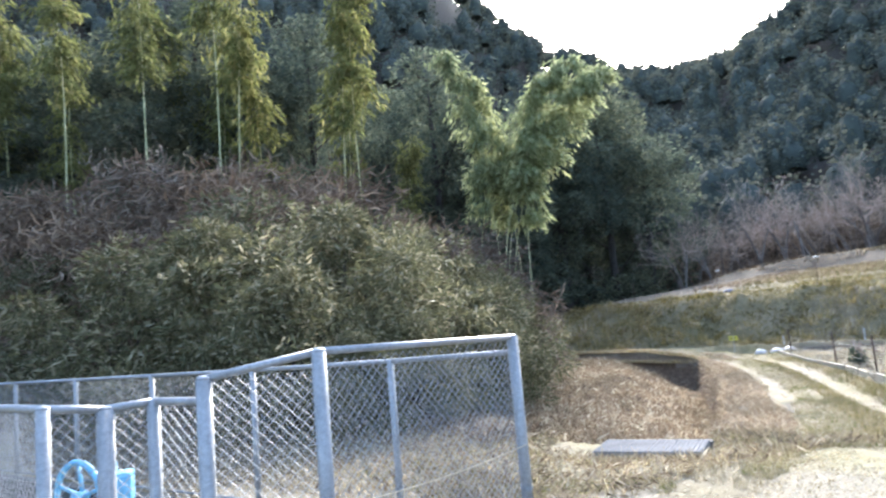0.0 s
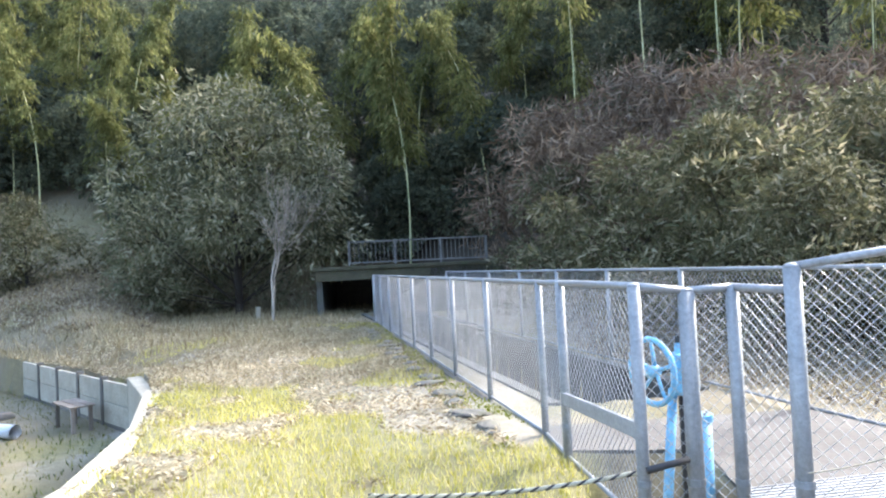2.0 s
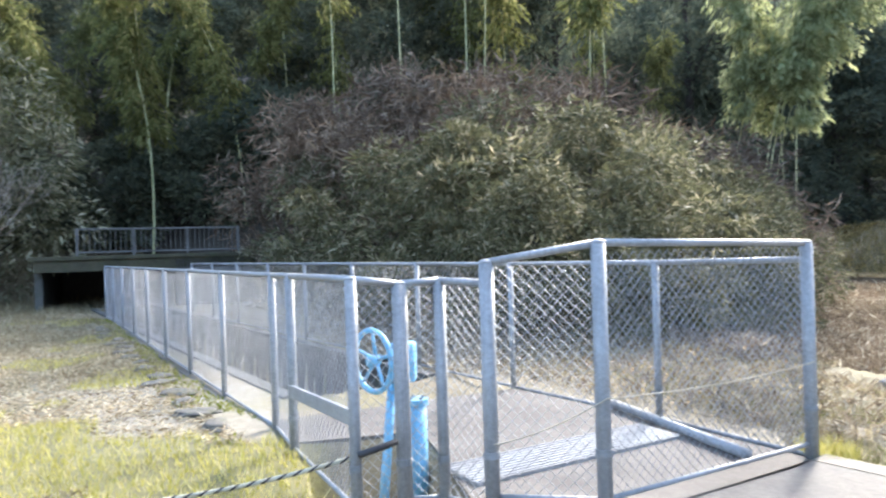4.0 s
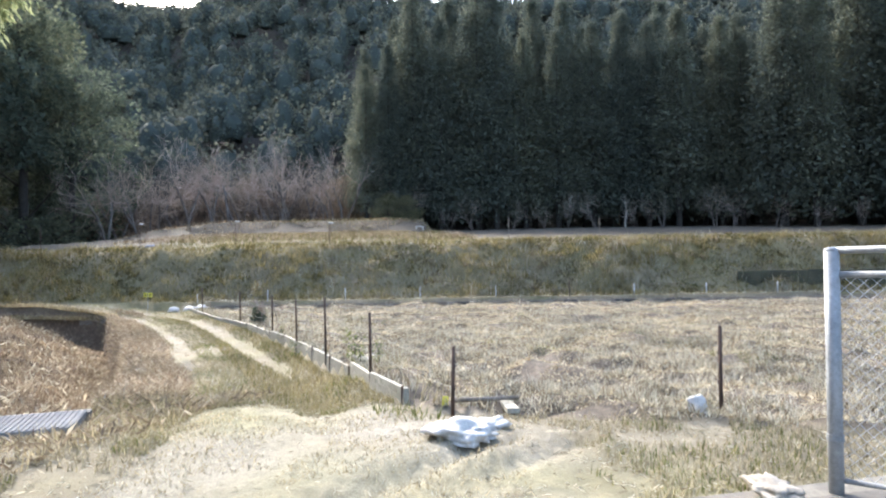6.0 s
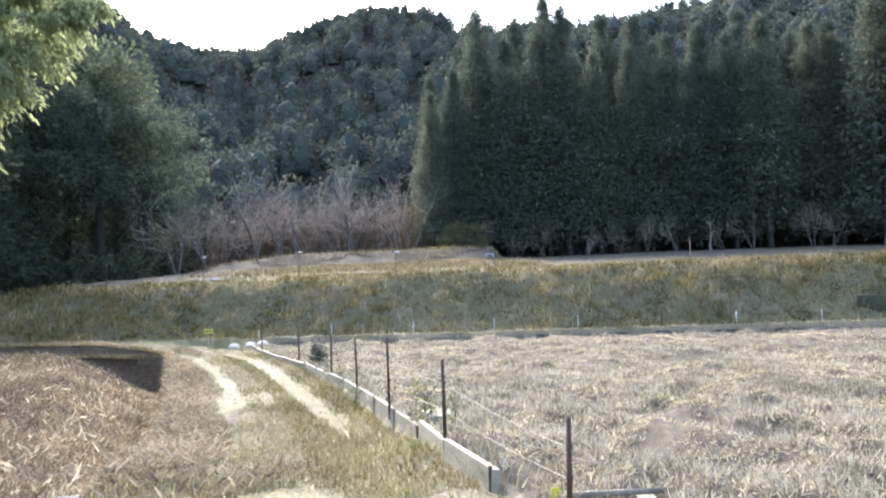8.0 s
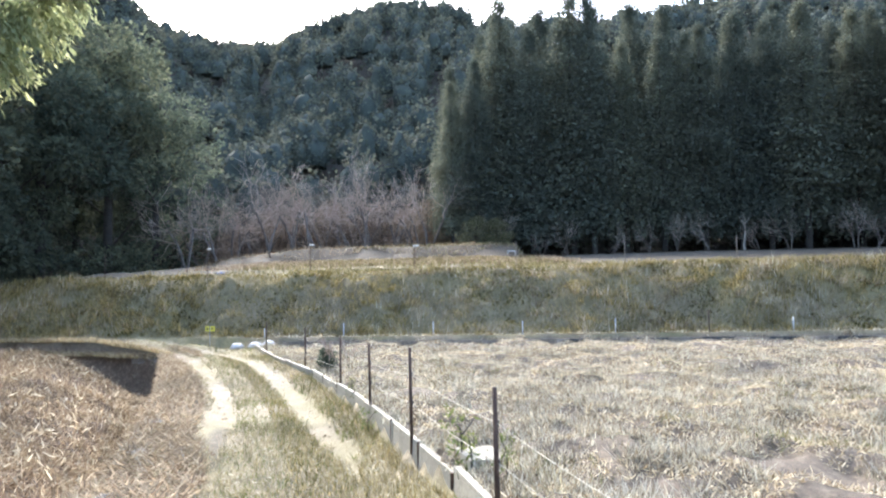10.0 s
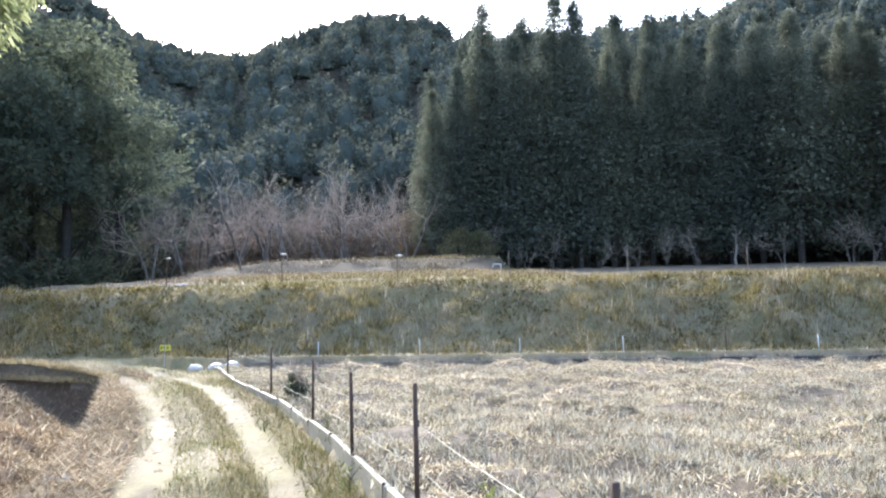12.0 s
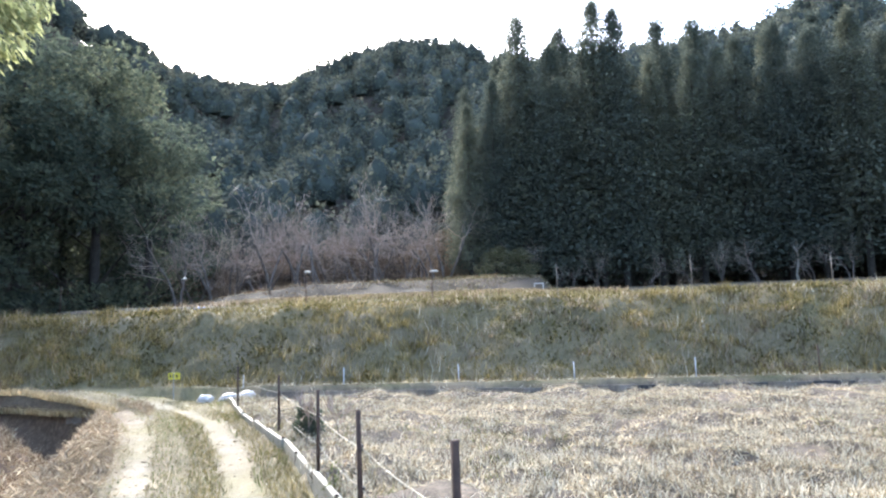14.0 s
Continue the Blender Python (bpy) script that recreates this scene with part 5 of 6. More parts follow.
part("bar", tube(bmesh.new(), (-0.24, 0, 0.46), (0.24, 0, 0.46), 0.04, sides=8), SACK, root)
lump("blue_sheet", (27.2, 18.5, gz(27.2, 18.5) + 0.05), (0.2, 0.2, 0.12), BLUEBAG, "folded blue plastic sheet on the terrace", "sheet", 51, 0.3)


def edging():
    root = empty("plot_edging", Matrix(), "pale low ridge edging with dark boards at the end of the plot", "edging", kind="structure")
    a, b = np.array([22.75, 12.9]), np.array([29.2, -11.5])
    n = 26
    for k in range(n):
        p, q = a + (b - a) * k / n, a + (b - a) * (k + 0.97) / n
        m = (p + q) / 2
        bm = box(bmesh.new(), (float(np.linalg.norm(q - p)), 0.05, 0.2), (m[0], m[1], -0.2 + random.uniform(-0.015, 0.015)), Matrix.Rotation(math.atan2(b[1] - a[1], b[0] - a[0]) + random.uniform(-0.02, 0.02), 4, "Z"), 0.006)
        part("board", bm, BLACK if k in (9, 11, 13, 15, 17) else WOOD, root)


edging()


def earth_cut():
    # boards added where the bank has only a recess in shade, coloured dark for it
    root = empty("cut_bank_boards", Matrix(), "dark boards added in place of the shaded recess at the bank foot", "retaining wall", kind="structure")
    a, b = np.array([29.03, -6.0]), np.array([31.8, -16.3])
    n = 11
    for k in range(n):
        m = a + (b - a) * (k + 0.5) / n
        turn = Matrix.Rotation(math.atan2(b[1] - a[1], b[0] - a[0]), 4, "Z") @ Matrix.Rotation(random.uniform(-0.04, 0.04), 4, "X")
        part("board", box(bmesh.new(), (float(np.linalg.norm(b - a)) / n - 0.02, 0.09, 1.1 + random.uniform(-0.05, 0.05)), (m[0], m[1], 0.3), turn, 0.01), MOSSY_SHADE, root)


earth_cut()

# ---- far end of the channel: headwall and railing ----


def headwall():
    root = empty("culvert_headwall", Matrix.Translation((-4.5, 21.6, 0)) @ Matrix.Rotation(radians(10.5), 4, "Z"), "dark concrete culvert headwall under a railing", "headwall", kind="structure")
    for x, w, z, h in ((1.95, 2.5, 0.55, 1.9),):
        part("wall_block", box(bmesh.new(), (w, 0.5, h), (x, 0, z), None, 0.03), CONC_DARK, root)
    part("lintel", box(bmesh.new(), (6.2, 0.5, 0.34), (0.1, 0, 1.36), None, 0.03), MOSSY_SHADE, root)
    part("coping", box(bmesh.new(), (6.5, 0.62, 0.12), (0.15, 0, 1.59), None, 0.02), MOSSY_SHADE, root)
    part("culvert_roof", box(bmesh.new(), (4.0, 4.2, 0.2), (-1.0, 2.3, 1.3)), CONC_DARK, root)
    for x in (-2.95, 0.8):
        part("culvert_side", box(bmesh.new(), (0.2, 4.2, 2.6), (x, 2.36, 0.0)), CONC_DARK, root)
    # black panel stands in for the shade deep in the culvert
    part("opening_shade_panel", box(bmesh.new(), (4.0, 0.1, 2.6), (-1.0, 4.4, 0.0)), BLACK, root)
    rl = empty("railing", Matrix.Translation((-4.15, 21.6, 1.63)) @ Matrix.Rotation(radians(10.5), 4, "Z"), "grey steel bridge railing with vertical bars", "railing")
    for x in (-2.25, -0.75, 0.75, 2.25):
        part("post", box(bmesh.new(), (0.06, 0.06, 0.84), (x, 0, 0.42), None, 0.006), RAIL_GREY, rl)
    for z in (0.12, 0.8):
        part("rail", box(bmesh.new(), (4.56, 0.045, 0.045), (0, 0, z), None, 0.005), RAIL_GREY, rl)
    for k in range(33):
        part("bar", tube(bmesh.new(), (-2.2 + k * 0.1375, 0, 0.12), (-2.2 + k * 0.1375, 0, 0.8), 0.011, sides=6), RAIL_GREY, rl)


headwall()

# ---- lower yard ----


def yard():
    root = empty("yard_edge_wall", Matrix(), "white-topped concrete wall along the grass terrace", "wall", kind="structure")
    pts = [(-3.5, 2.0, 0.0), (-3.72, 4.5, 0.0), (-4.36, 6.3, 0.0), (-5.5, 8.4, -0.02), (-7.0, 10.3, -0.24)]
    for (x0, y0, z0), (x1, y1, z1) in zip(pts, pts[1:]):
        d = math.hypot(x1 - x0, y1 - y0)
        m = Matrix.Rotation(math.atan2(y1 - y0, x1 - x0), 4, "Z")
        part("wall_length", box(bmesh.new(), (d + 0.05, 0.22, 1.2), ((x0 + x1) / 2, (y0 + y1) / 2, -0.52 + (z0 + z1) / 2), m, 0.02), CONC_PALE, root)
    pw = empty("panel_wall", Matrix(), "grey concrete panel wall with posts beside the lower yard", "wall", kind="structure")
    a, b = Vector((-7.05, 10.3, -0.24)), Vector((-10.15, 12.55, -0.24))
    d = (b - a).normalized()
    turn = Matrix.Rotation(math.atan2(d.y, d.x), 4, "Z")
    for k in range(5):
        for j in range(3):
            part("panel", box(bmesh.new(), (1.2, 0.07, 0.36), a + d * (k * 1.24 + 0.62) + Vector((0, 0, -0.88 + j * 0.37)), turn, 0.008), CONC_PALE if j else CONC, pw)
        part("post", box(bmesh.new(), (0.1, 0.12, 1.2), a + d * (k * 1.24) + Vector((0, 0, -0.5)), turn, 0.008), CONC_DARK if k == 0 else CONC, pw)
    bench = empty("bench", Matrix.Translation((-8.45, 10.75, gz(-8.45, 10.75))) @ turn, "rough low bench of weathered grey planks", "bench")
    for k in (-0.14, 0.0, 0.14):
        part("plank", box(bmesh.new(), (0.95, 0.12, 0.035), (0, k, 0.43), None, 0.005), WOOD, bench)
    for sx in (-0.4, 0.4):
        for sy in (-0.14, 0.14):
            part("leg", box(bmesh.new(), (0.06, 0.06, 0.42), (sx, sy, 0.2), None, 0.005), WOOD, bench)
    pipe = empty("plastic_pipe", Matrix.Translation((-10.55, 10.45, gz(-10.55, 10.45) + 0.12)) @ Matrix.Rotation(radians(-14), 4, "Z"), "large pale plastic drain pipe lying on the yard", "pipe")
    bm = bmesh.new()
    for r, ends in ((0.115, False), (0.1, False)):
        tube(bm, (-1.6, 0, 0), (1.6, 0, 0), r, sides=20, caps=False)
    part("pipe_shell", bm, PVC, pipe, smooth=True)
    lump("concrete_block", (-10.6, 11.6, gz(-10.6, 11.6) + 0.03), (0.22, 0.16, 0.12), CONC, "pale concrete rubble on the lower yard", "rubble", 61, 0.12)


yard()
bm = box(bmesh.new(), (0.14, 0.14, 0.5), (0, 0, 0.15), None, 0.02)
ob = tagged(part("marker_stone", bm, CONC_PALE), "short white marker post in the dry grass", "marker")
ob.matrix_world = pose(-9.6, 21.3, gz(-9.6, 21.3), 2, 3, 20)

# dead snag at the forest edge
t, b = bare_tree_meshes(63, 3.4, 0.09, 2, 2, stems=1, spread_=0.45, bark=BARK_PALE)
stand(thing_of("dead_snag", [("trunk", t), ("twig_crown", b)], "pale dead forked tree at the forest edge", "tree"), 55.5, -3.8, 1.0)

# ---- ground cover ----


def scatter(n, x0, x1, y0, y1, keep, near=None, pull=1.0, seed=0):
    """Random points of the plan that keep() accepts; denser towards near."""
    g = np.random.default_rng(seed)
    m = int(n * 4)
    x, y = g.uniform(x0, x1, m), g.uniform(y0, y1, m)
    ok = keep(x, y)
    if near is not None:
        d = np.hypot(x - near[0], y - near[1])
        ok &= g.uniform(0, 1, m) < np.clip((5.0 / np.maximum(d, 1)) ** pull, 0, 1)
    x, y = x[ok][:n], y[ok][:n]
    return np.stack([x, y, G(x, y)], 1)


def cover(name, v, f, n, material, label, category="grass"):
    return tagged(part(name, mesh_np(name, v, f, n, material)), label, category, kind="stuff")


def lying(pts, length, width, tilt, seed):
    g = np.random.default_rng(seed)
    n = len(pts)
    a = g.uniform(0, 2 * math.pi, n)
    d = np.stack([np.cos(a), np.sin(a), np.abs(g.normal(size=n)) * tilt], 1)
    L = length * g.uniform(0.4, 1.3, n)
    p = pts + np.array([0, 0, 0.008])
    return kites(p - d * L[:, None] * 0.3 * np.array([1, 1, 0]), d, L, width * g.uniform(0.6, 1.4, n), 0.08)


def off_track(x, y):
    return np.minimum(away(RUT_L, x, y), away(RUT_R, x, y)) + 0.25 * step(12.5, 10.3, x)


def open_ground(x, y):
    u, v = uv(x, y)
    e = (x - EDGE_A[0]) * EDGE_N[0] + (y - EDGE_A[1]) * EDGE_N[1]
    s, c = channel(x, y)
    clear = (np.abs((x - 6.27) * 0.5 - (y - 5.82) * 0.866) < 0.95) & (np.abs((x - 6.27) * 0.866 + (y - 5.82) * 0.5) < 0.5)
    return ~clear & ~in_field(x, y) & ~inside(PIT, x, y) & (u < 25.6) & (e < -0.03) & ~((np.abs(c) < 1.5) & (s > -3) & (s < 0.7))


NEAR = (9.0, 2.0)


def clumps(pts, per, spread_, height, lean, width, seed):
    """Tufts: several splayed blades round each point."""
    g = np.random.default_rng(seed)
    p = np.repeat(pts, per, 0) + np.stack([*(g.normal(size=(2, len(pts) * per)) * spread_), np.zeros(len(pts) * per)], 1)
    return blades(p, height, lean, width)


pts = scatter(110000, 7, 25, -11, 14, lambda x, y: in_field(x, y) & (vnoise(x, y, 0.34, 43) + 0.5 * vnoise(x, y, 1.6, 44) + 0.3 * np.sin((0.83 * x - 0.56 * y) * 4.2 + 1.5 * vnoise(x, y, 3.0, 21)) > -0.12), NEAR, 0.9, 1)
cover("stubble_straw", *lying(pts, 0.075, 0.011, 1.0, 1), 4, STRAW, "pale chopped straw and stubble strewn over the plot", "straw")
pts = scatter(70000, 12, 30, -13, 14, lambda x, y: in_field(x, y) & (vnoise(x, y, 0.45, 45) + 0.6 * vnoise(x, y, 2.0, 44) > -0.1), None, 1, 2)
cover("stubble_straw", *lying(pts, 0.09, 0.015, 0.9, 2), 4, STRAW, "pale chopped straw and stubble strewn over the plot", "straw")
pts = scatter(13000, 7, 28, -12, 14, lambda x, y: in_field(x, y) & (vnoise(x, y, 0.6, 55) > -0.3), NEAR, 0.7, 3)
cover("stubble", *clumps(pts, 9, 0.04, 0.13, 1.3, 0.013, 3), 3, STRAW, "short standing tufts of stubble in the plot", "stubble")
pts = scatter(900, 7, 20, -6, 12, lambda x, y: in_field(x, y) & (vnoise(x, y, 1.2, 56) > 0.25), NEAR, 0.6, 31)
cover("plot_weeds", *clumps(pts, 10, 0.06, 0.08, 1.0, 0.014, 32), 3, GREENGRASS, "small green weeds between the stubble", "weeds")

pts = scatter(60000, 5, 22.5, -4, 18, lambda x, y: open_ground(x, y) & (off_track(x, y) > 0.17 + 0.12 * vnoise(x, y, 0.4, 31)) & (vnoise(x, y, 1.1, 32) > -0.55) & (bare_patch(x, y) < 0.35), (8.5, 4.5), 0.8, 4)
cover("dry_grass", *blades(pts, 0.09, 0.9, 0.009), 3, DRYGRASS, "short trampled dry grass along the track")
pts = scatter(45000, 5, 22.5, -2, 18, lambda x, y: open_ground(x, y) & (off_track(x, y) > 0.22) & (vnoise(x, y, 1.3, 33) + 0.4 * vnoise(x, y, 0.4, 34) > 0.05) & (bare_patch(x, y) < 0.3) & (away(PIT_RIGHT, x, y) > 1.1), (8.5, 4.5), 0.8, 5)
cover("green_grass", *blades(pts, 0.07, 0.7, 0.009), 3, GREENGRASS, "low green grass growing between the wheel tracks")
pts = scatter(30000, 3.5, 24, -6, 22, lambda x, y: open_ground(x, y) & (off_track(x, y) > 0.2) & (bare_patch(x, y) < 0.6), (8.5, 4.5), 0.8, 6)
cover("dead_leaf_litter", *lying(pts, 0.07, 0.009, 0.35, 6), 4, STRAW, "pale dead stalks and leaf litter on the ground", "litter")
pts = scatter(16000, 8, 22, 3, 17, lambda x, y: (away(RUT_L, x, y) < 1.35) & (away(RUT_R, x, y) < 1.35) & (off_track(x, y) > 0.16) & (vnoise(x, y, 0.7, 59) > -0.45), (10, 5.5), 0.6, 41)
cover("green_grass", *blades(pts, 0.05, 0.9, 0.011), 3, GREENGRASS, "thin green grass on the crown of the track")
pts = scatter(20000, 3.2, 8.0, 2.6, 7.2, lambda x, y: open_ground(x, y) & (bare_patch(x, y) < 0.4) & (vnoise(x, y, 0.8, 70) > -0.3), None, 1, 42)
cover("short_grass", *blades(pts[::2], 0.05, 1.0, 0.009), 3, GREENGRASS, "short green grass round the ditch cover")
cover("short_grass", *blades(pts[1::2], 0.06, 1.1, 0.008), 3, DRYGRASS, "short bleached grass round the ditch cover")
pts = scatter(9000, 3.5, 9.0, -2.5, 5.5, lambda x, y: open_ground(x, y) & (bare_patch(x, y) > 0.2) & (vnoise(x, y, 0.7, 73) + 0.6 * vnoise(x, y, 0.25, 74) > 0.0), None, 1, 43)
cover("sparse_grass", *blades(pts[::2], 0.035, 1.4, 0.008), 3, DRYGRASS, "sparse flattened dry grass on the sandy patch")
cover("sparse_grass", *blades(pts[1::2], 0.03, 1.3, 0.009), 3, STRAW, "sparse bleached grass on the sandy patch")
# long dry grass on the shoulder above the sunken plot
pts = scatter(36000, 8, 21, 5.5, 16, lambda x, y: (away(PIT_RIGHT[:4], x, y) < 1.0) & (off_track(x, y) > 0.3) & (y > wall_y(x)), (9, 6.5), 0.6, 7)
cover("matted_straw", *lying(pts + np.array([0, 0, 0.03]), 0.18, 0.014, 0.5, 7), 4, ROSYGRASS, "matted pale dead grass on the ditch shoulder")
cover("long_dry_grass", *blades(pts[::3], 0.12, 1.8, 0.012), 3, DRYGRASS, "long flattened dry grass on the ditch shoulder")
# sunken plot
pts = scatter(34000, 6, 21, 5.4, 22, lambda x, y: inside(PIT, x, y) & (away(PIT_RIGHT, x, y) > 0.6) & ((x - 6.27) * 0.866 + (y - 5.82) * 0.5 > 0.55), (9, 8), 0.5, 8)
cover("dead_weeds", *lying(pts + np.array([0, 0, 0.05]), 0.17, 0.02, 0.8, 8), 4, BROWNWEED, "tangled brown dead weeds filling the sunken plot", "weeds")
cover("dead_weeds", *blades(pts[::2], 0.28, 1.0, 0.014), 3, BROWNWEED, "brown dead weed stalks in the sunken plot", "weeds")
pts = scatter(20000, 3, 15, 4.2, 15, lambda x, y: open_ground(x, y) & (y > 7.0) & (x < 6.9) & (vnoise(x, y, 2.0, 35) > -0.3) & ~inside(PIT, x, y) & (away(PIT_RIGHT, x, y) > 1.2), (5, 7), 0.6, 9)
cover("dead_weeds", *lying(pts + np.array([0, 0, 0.03]), 0.24, 0.03, 0.6, 9), 4, BROWNWEED, "brown dead weeds on the slope below the bushes", "weeds")
pts = scatter(1800, 6, 21, 5.4, 22, lambda x, y: inside(PIT, x, y) & (away(PIT_RIGHT, x, y) > 0.5) & ((x - 6.27) * 0.866 + (y - 5.82) * 0.5 > 0.6), (9, 8), 0.5, 44)
cover("dead_leaves", *lying(pts + np.array([0, 0, 0.12]), 0.2, 0.03, 0.7, 44), 4, STRAW, "pale broad dead leaves caught in the brown weeds", "leaves")
# bank and terraces


def on_bank(x, y):
    u, v = uv(x, y)
    return (u > 25.7) & (u < 29.6) & (v > -22) & (v < 32)


def patch_on_bank(x, y, seed, bias):
    return on_bank(x, y) & (vnoise(x, y, 2.4, seed) + 0.7 * vnoise(x, y, 0.8, seed + 1) > bias)


pts = scatter(60000, 18, 36, -24, 32, on_bank, None, 1, 10)
cover("bank_grass", *blades(pts, 0.16, 1.6, 0.024), 3, BANKGRASS, "rough olive grass on the field bank")
pts = scatter(2600, 18, 36, -24, 32, lambda x, y: patch_on_bank(x, y, 60, -0.1), None, 1, 33)
cover("bank_tufts", *clumps(pts, 14, 0.1, 0.3, 1.2, 0.022, 34), 3, BANKGRASS, "shaggy olive grass tufts on the field bank")
pts = scatter(2000, 18, 36, -24, 32, lambda x, y: patch_on_bank(x, y, 62, 0.15), None, 1, 35)
cover("bank_dry_stalks", *clumps(pts, 7, 0.12, 0.42, 0.7, 0.014, 36), 3, STRAW, "pale upright dry stalks on the field bank", "weeds")
pts = scatter(1700, 18, 36, -24, 32, lambda x, y: patch_on_bank(x, y, 64, 0.2), None, 1, 37)
cover("bank_brown_weeds", *clumps(pts, 10, 0.14, 0.24, 1.3, 0.024, 38), 3, BROWNWEED, "brown dead weeds on the field bank", "weeds")
pts = scatter(16000, 18, 36, -24, 32, lambda x, y: on_bank(x, y) & (vnoise(x, y, 2.2, 36) + 0.8 * vnoise(x, y, 0.7, 39) + 0.25 * (uv(x, y)[0] - 28) > 0.1), None, 1, 11)
cover("bank_weeds", *lying(pts + np.array([0, 0, 0.06]), 0.13, 0.05, 1.0, 11), 4, BANKWEED, "dark green leafy weeds on the field bank", "weeds")
pts = scatter(34000, 18, 54, -30, 34, lambda x, y: (uv(x, y)[0] > 28.9) & (uv(x, y)[0] < 51) & ((uv(x, y)[0] < 30.0) | ((uv(x, y)[1] < 10 + 3 * vnoise(x, y, 3.0, 53)) & ((uv(x, y)[1] > -3 + vnoise(x, y, 2.0, 57)) | (uv(x, y)[0] < 33)))), None, 1, 12)
cover("terrace_grass", *blades(pts, 0.2, 0.9, 0.035), 3, BANKGRASS, "dry pale grass on the upper terraces")
pts = scatter(9000, 28, 52, -8, 30, lambda x, y: (uv(x, y)[0] > 34) & (uv(x, y)[0] < 47.5) & (uv(x, y)[1] > -4) & (uv(x, y)[1] < 14), None, 1, 45)
cover("terrace_weeds", *blades(pts, 0.22, 1.1, 0.04), 3, BROWNWEED, "brown dead weeds on the upper terrace", "weeds")
pts = scatter(11000, 20, 34, -24, 32, lambda x, y: on_bank(x, y) & (uv(x, y)[0] > 28.75), None, 1, 13)
cover("crest_grass", *blades(pts, 0.16, 1.0, 0.035), 3, STRAW, "dry grass tufts along the crest of the bank")
# lawn by the channel, lower yard, fenced grass
pts = scatter(36000, -9, 0.5, 1.5, 22, lambda x, y: (G(x, y) > -0.4) & ((x - LEFT_A[0]) * 0.93 + (y - LEFT_A[1]) * 0.34 < -0.1) & (vnoise(x, y, 1.4, 17) + 0.5 * vnoise(x, y, 0.5, 49) > 0.1 + 0.06 * (y - 7)), (-1.5, 5), 0.8, 14)
cover("lawn_grass", *blades(pts, 0.07, 0.8, 0.011), 3, YELLOWGRASS, "yellow-green winter lawn beside the fence")
pts = scatter(30000, -18, 0.5, 4, 25, lambda x, y: (G(x, y) > -0.4) & (y + 2 * vnoise(x, y, 1.5, 58) > 8.5) & ((x - LEFT_A[0]) * 0.93 + (y - LEFT_A[1]) * 0.34 < -0.1), (-2, 9), 0.6, 15)
cover("dry_grass", *blades(pts, 0.1, 1.2, 0.014), 3, DRYGRASS, "dry grass on the terrace beside the fence")
pts = scatter(34000, -12, 0.5, 2.5, 20, lambda x, y: (G(x, y) > -0.4) & ((x - LEFT_A[0]) * 0.93 + (y - LEFT_A[1]) * 0.34 < -0.3) & (vnoise(x, y, 1.4, 17) + 0.5 * vnoise(x, y, 0.5, 49) < 0.22), (-2, 6), 0.7, 28)
cover("dead_leaf_litter", *lying(pts, 0.08, 0.016, 0.35, 28), 4, STRAW, "pale bleached stalks and leaf litter on the lawn", "litter")
pts = scatter(9000, -30, -7, 11, 28, lambda x, y: (G(x, y) > 0.15) & (vnoise(x, y, 1.7, 50) > -0.3), (-12, 16), 0.5, 29)
cover("dead_weeds", *lying(pts + np.array([0, 0, 0.03]), 0.2, 0.04, 0.6, 29), 4, BROWNWEED, "brown dead weeds on the hillside behind the panel wall", "weeds")
pts = scatter(9000, -20, -4, 4, 20, lambda x, y: G(x, y) < -0.6, None, 1, 16)
cover("green_grass", *blades(pts, 0.08, 0.8, 0.02), 3, GREENGRASS, "thin green grass on the lower yard")
pts = scatter(30000, 0, 9, 4, 17, lambda x, y: ((channel(x, y)[1] > 1.05)) & open_ground(x, y) & (y > 3.9), (3, 7), 0.6, 17)
cover("dry_grass", *blades(pts[::2], 0.14, 1.2, 0.013), 3, DRYGRASS, "dry grass behind the chain-link fence")
cover("dead_weeds", *lying(pts[1::2] + np.array([0, 0, 0.02]), 0.16, 0.018, 0.6, 40), 4, BROWNWEED, "brown dead weeds lying behind the chain-link fence", "weeds")
pts = scatter(900, 2.8, 3.7, 3.5, 4.3, lambda x, y: np.hypot(x - 3.25, y - 3.88) < 0.2, None, 1, 18)
cover("green_tuft", *blades(pts, 0.13, 0.7, 0.01), 3, YELLOWGRASS, "bright green grass tuft at the gate post foot")
# moss along the fence kerb
pts = scatter(15000, -6, 0, 5, 18, lambda x, y: (np.abs((x - LEFT_A[0]) * 0.941 + (y - LEFT_A[1]) * 0.338 + 0.28) < 0.24) & (vnoise(x, y, 0.5, 71) > -0.35), (-1, 7), 0.6, 19)
cover("moss", *blades(pts, 0.03, 0.8, 0.02), 3, MOSS, "low moss along the fence kerb", "moss")
# weeds by the plot wall
pts = scatter(9000, 7, 22, 1, 14, lambda x, y: (y - wall_y(x) > 0.06) & (y - wall_y(x) < 0.6) & (vnoise(x, y, 0.6, 37) > 0.1), (10, 4), 0.5, 20)
cover("wall_weeds", *blades(pts, 0.13, 0.9, 0.014), 3, GREENGRASS, "green weeds along the foot of the plot wall", "weeds")
pts = scatter(7000, 7, 22, 1, 14, lambda x, y: (wall_y(x) - y > 0.06) & (wall_y(x) - y < 0.8) & (vnoise(x, y, 0.7, 38) > 0.0), (10, 4), 0.5, 21)
cover("wall_weeds", *blades(pts, 0.22, 0.9, 0.014), 3, DRYGRASS, "dry weeds behind the plot wall", "weeds")
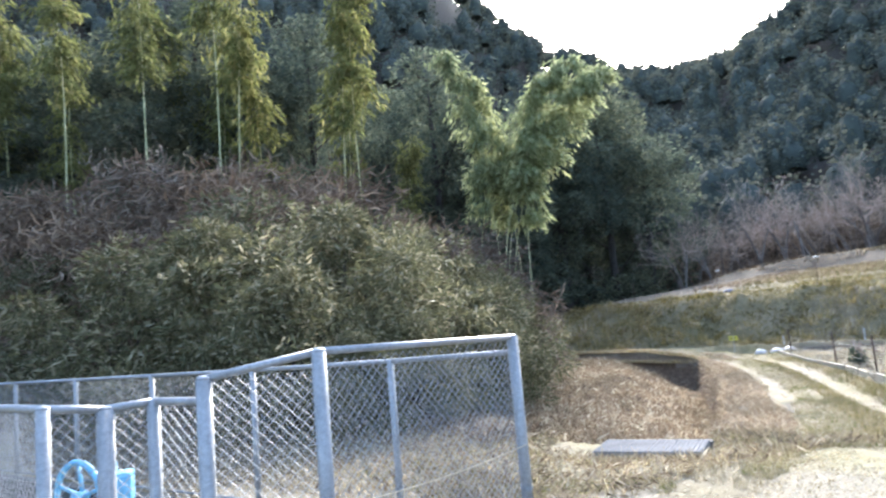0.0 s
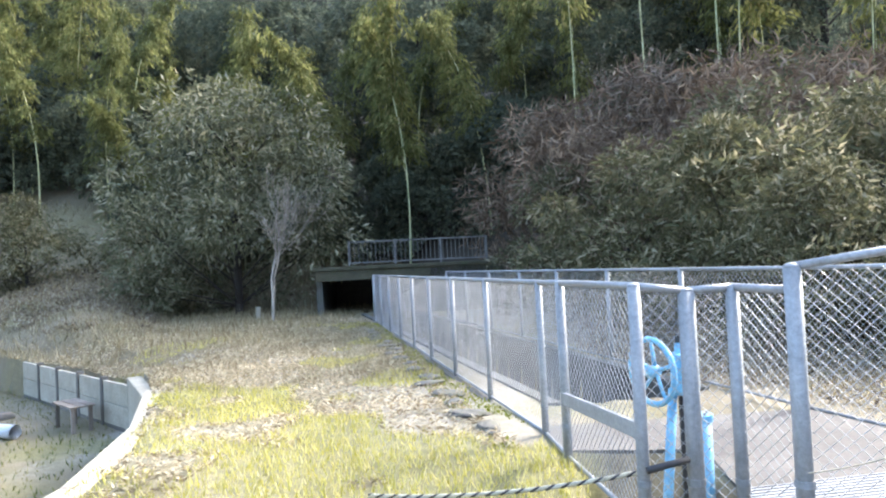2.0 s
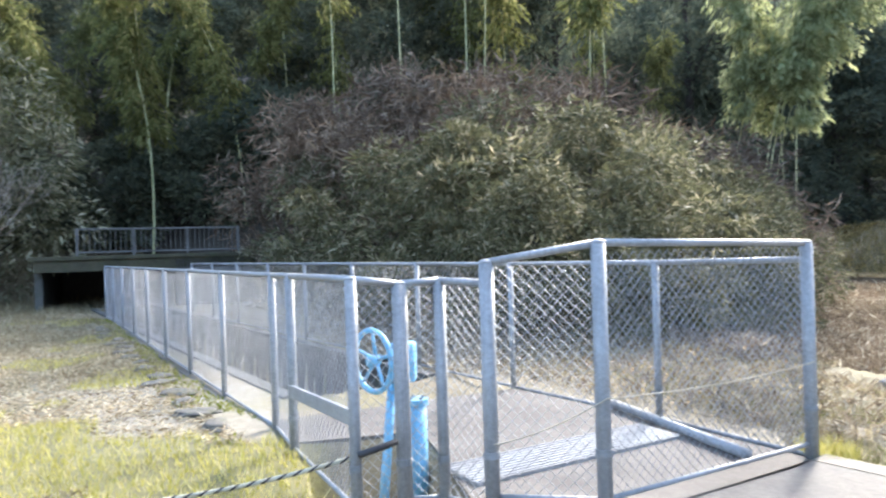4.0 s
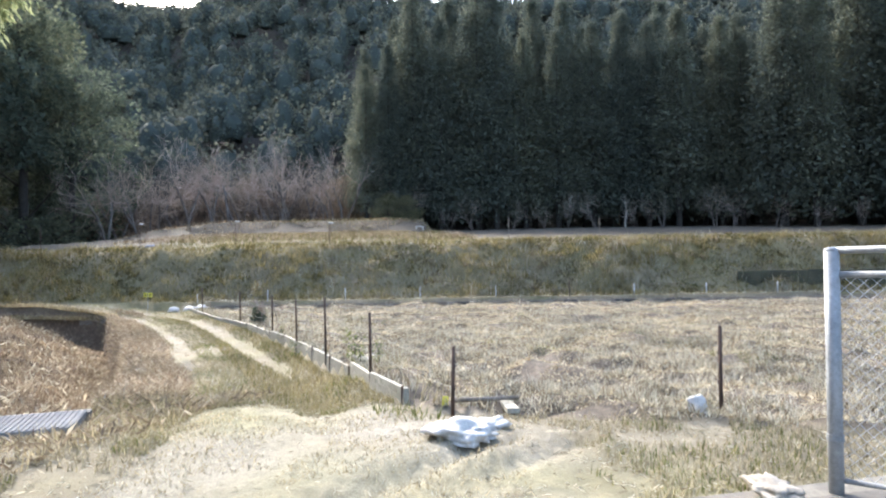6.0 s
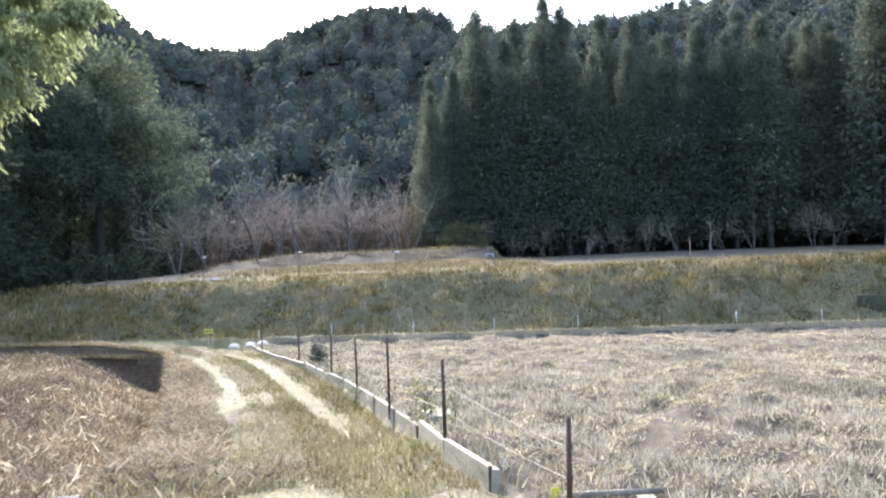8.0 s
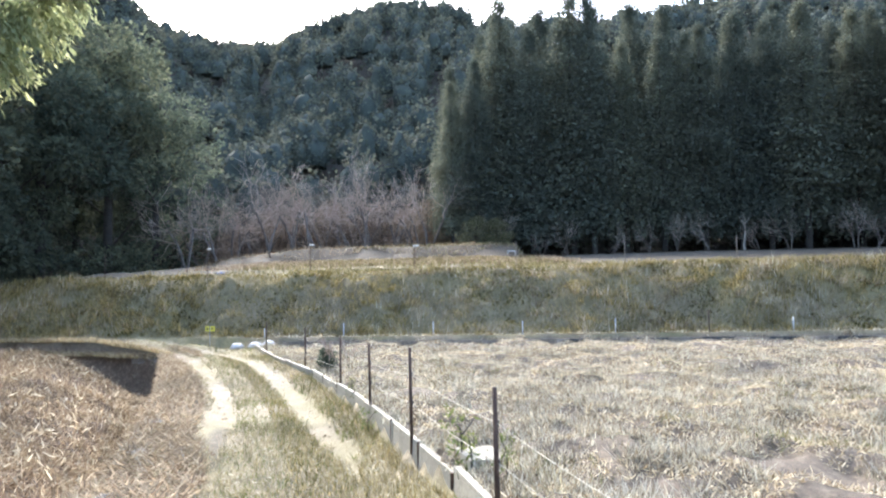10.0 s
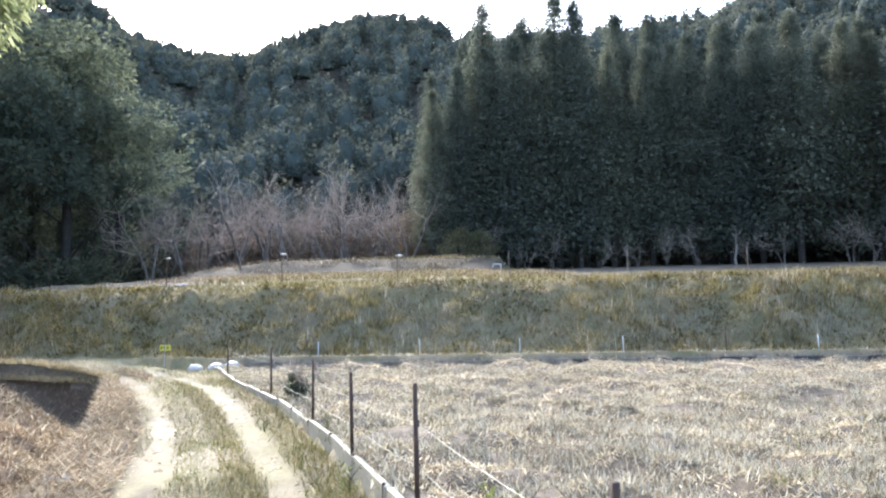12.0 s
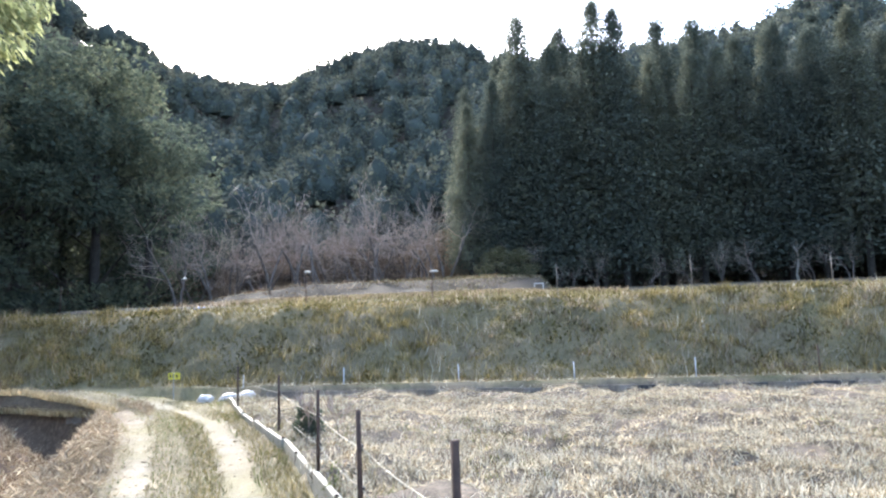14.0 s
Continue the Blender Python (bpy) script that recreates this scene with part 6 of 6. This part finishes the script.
pts = scatter(9000, -34, -6, 13, 30, lambda x, y: (G(x, y) > -0.5) & (y > 13), None, 1, 22)
cover("dry_grass", *blades(pts, 0.25, 1.0, 0.04), 3, DRYGRASS, "dry grass and weeds on the slope below the trees")
pts = scatter(9000, 36, 54, -2, 40, lambda x, y: (uv(x, y)[0] > 47.3) & (uv(x, y)[0] < 50.0) & (uv(x, y)[1] > -2.6), None, 1, 23)
cover("bank_grass", *blades(pts, 0.2, 1.3, 0.05), 3, BROWNWEED, "brown dead grass on the upper terrace bank")
pts = scatter(6000, 18.5, 21.2, 14.5, 22.3, lambda x, y: away([(19.93, 15.0), (20.53, 18.0), (20.05, 22.0)], x, y) < 0.3, None, 1, 24)
pts[:, 2] = np.maximum(pts[:, 2], -0.36)
cover("dry_grass", *blades(pts[pts[:, 0] > 19.9], 0.16, 1.4, 0.02), 3, DRYGRASS, "dry grass hanging over the edge of the sunken plot")
pts = scatter(1300, 3.5, 8.5, -2, 5, lambda x, y: open_ground(x, y) & (bare_patch(x, y) > 0.3), None, 1, 25)
cover("dead_leaf_litter", *lying(pts, 0.06, 0.006, 0.2, 25), 4, STRAW, "thin dead stalks on the sandy patch", "litter")
pts = scatter(26000, 8, 20, 2, 14, lambda x, y: (y - wall_y(x) > 0.08) & (y - wall_y(x) < 1.5) & (off_track(x, y) > 0.22), (9.5, 4), 0.5, 26)
cover("verge_grass", *blades(pts, 0.08, 1.0, 0.011), 3, BANKGRASS, "short olive grass between wheel track and wall")
pts = scatter(14000, 21, 32, -14, 14, lambda x, y: (uv(x, y)[0] > 25.38) & (uv(x, y)[0] < 25.95), None, 1, 27)
cover("ridge_grass", *blades(pts, 0.09, 1.5, 0.022), 3, STRAW, "pale dry grass on the ridge at the end of the plot")
pts = scatter(2600, 10, 22, 4.5, 17, lambda x, y: (off_track(x, y) < 0.22) & (vnoise(x, y, 0.5, 54) > -0.2), (11, 6), 0.5, 30)
cover("dead_leaf_litter", *lying(pts, 0.07, 0.014, 0.25, 30), 4, BROWNWEED, "scattered dead stalks in the wheel tracks", "litter")
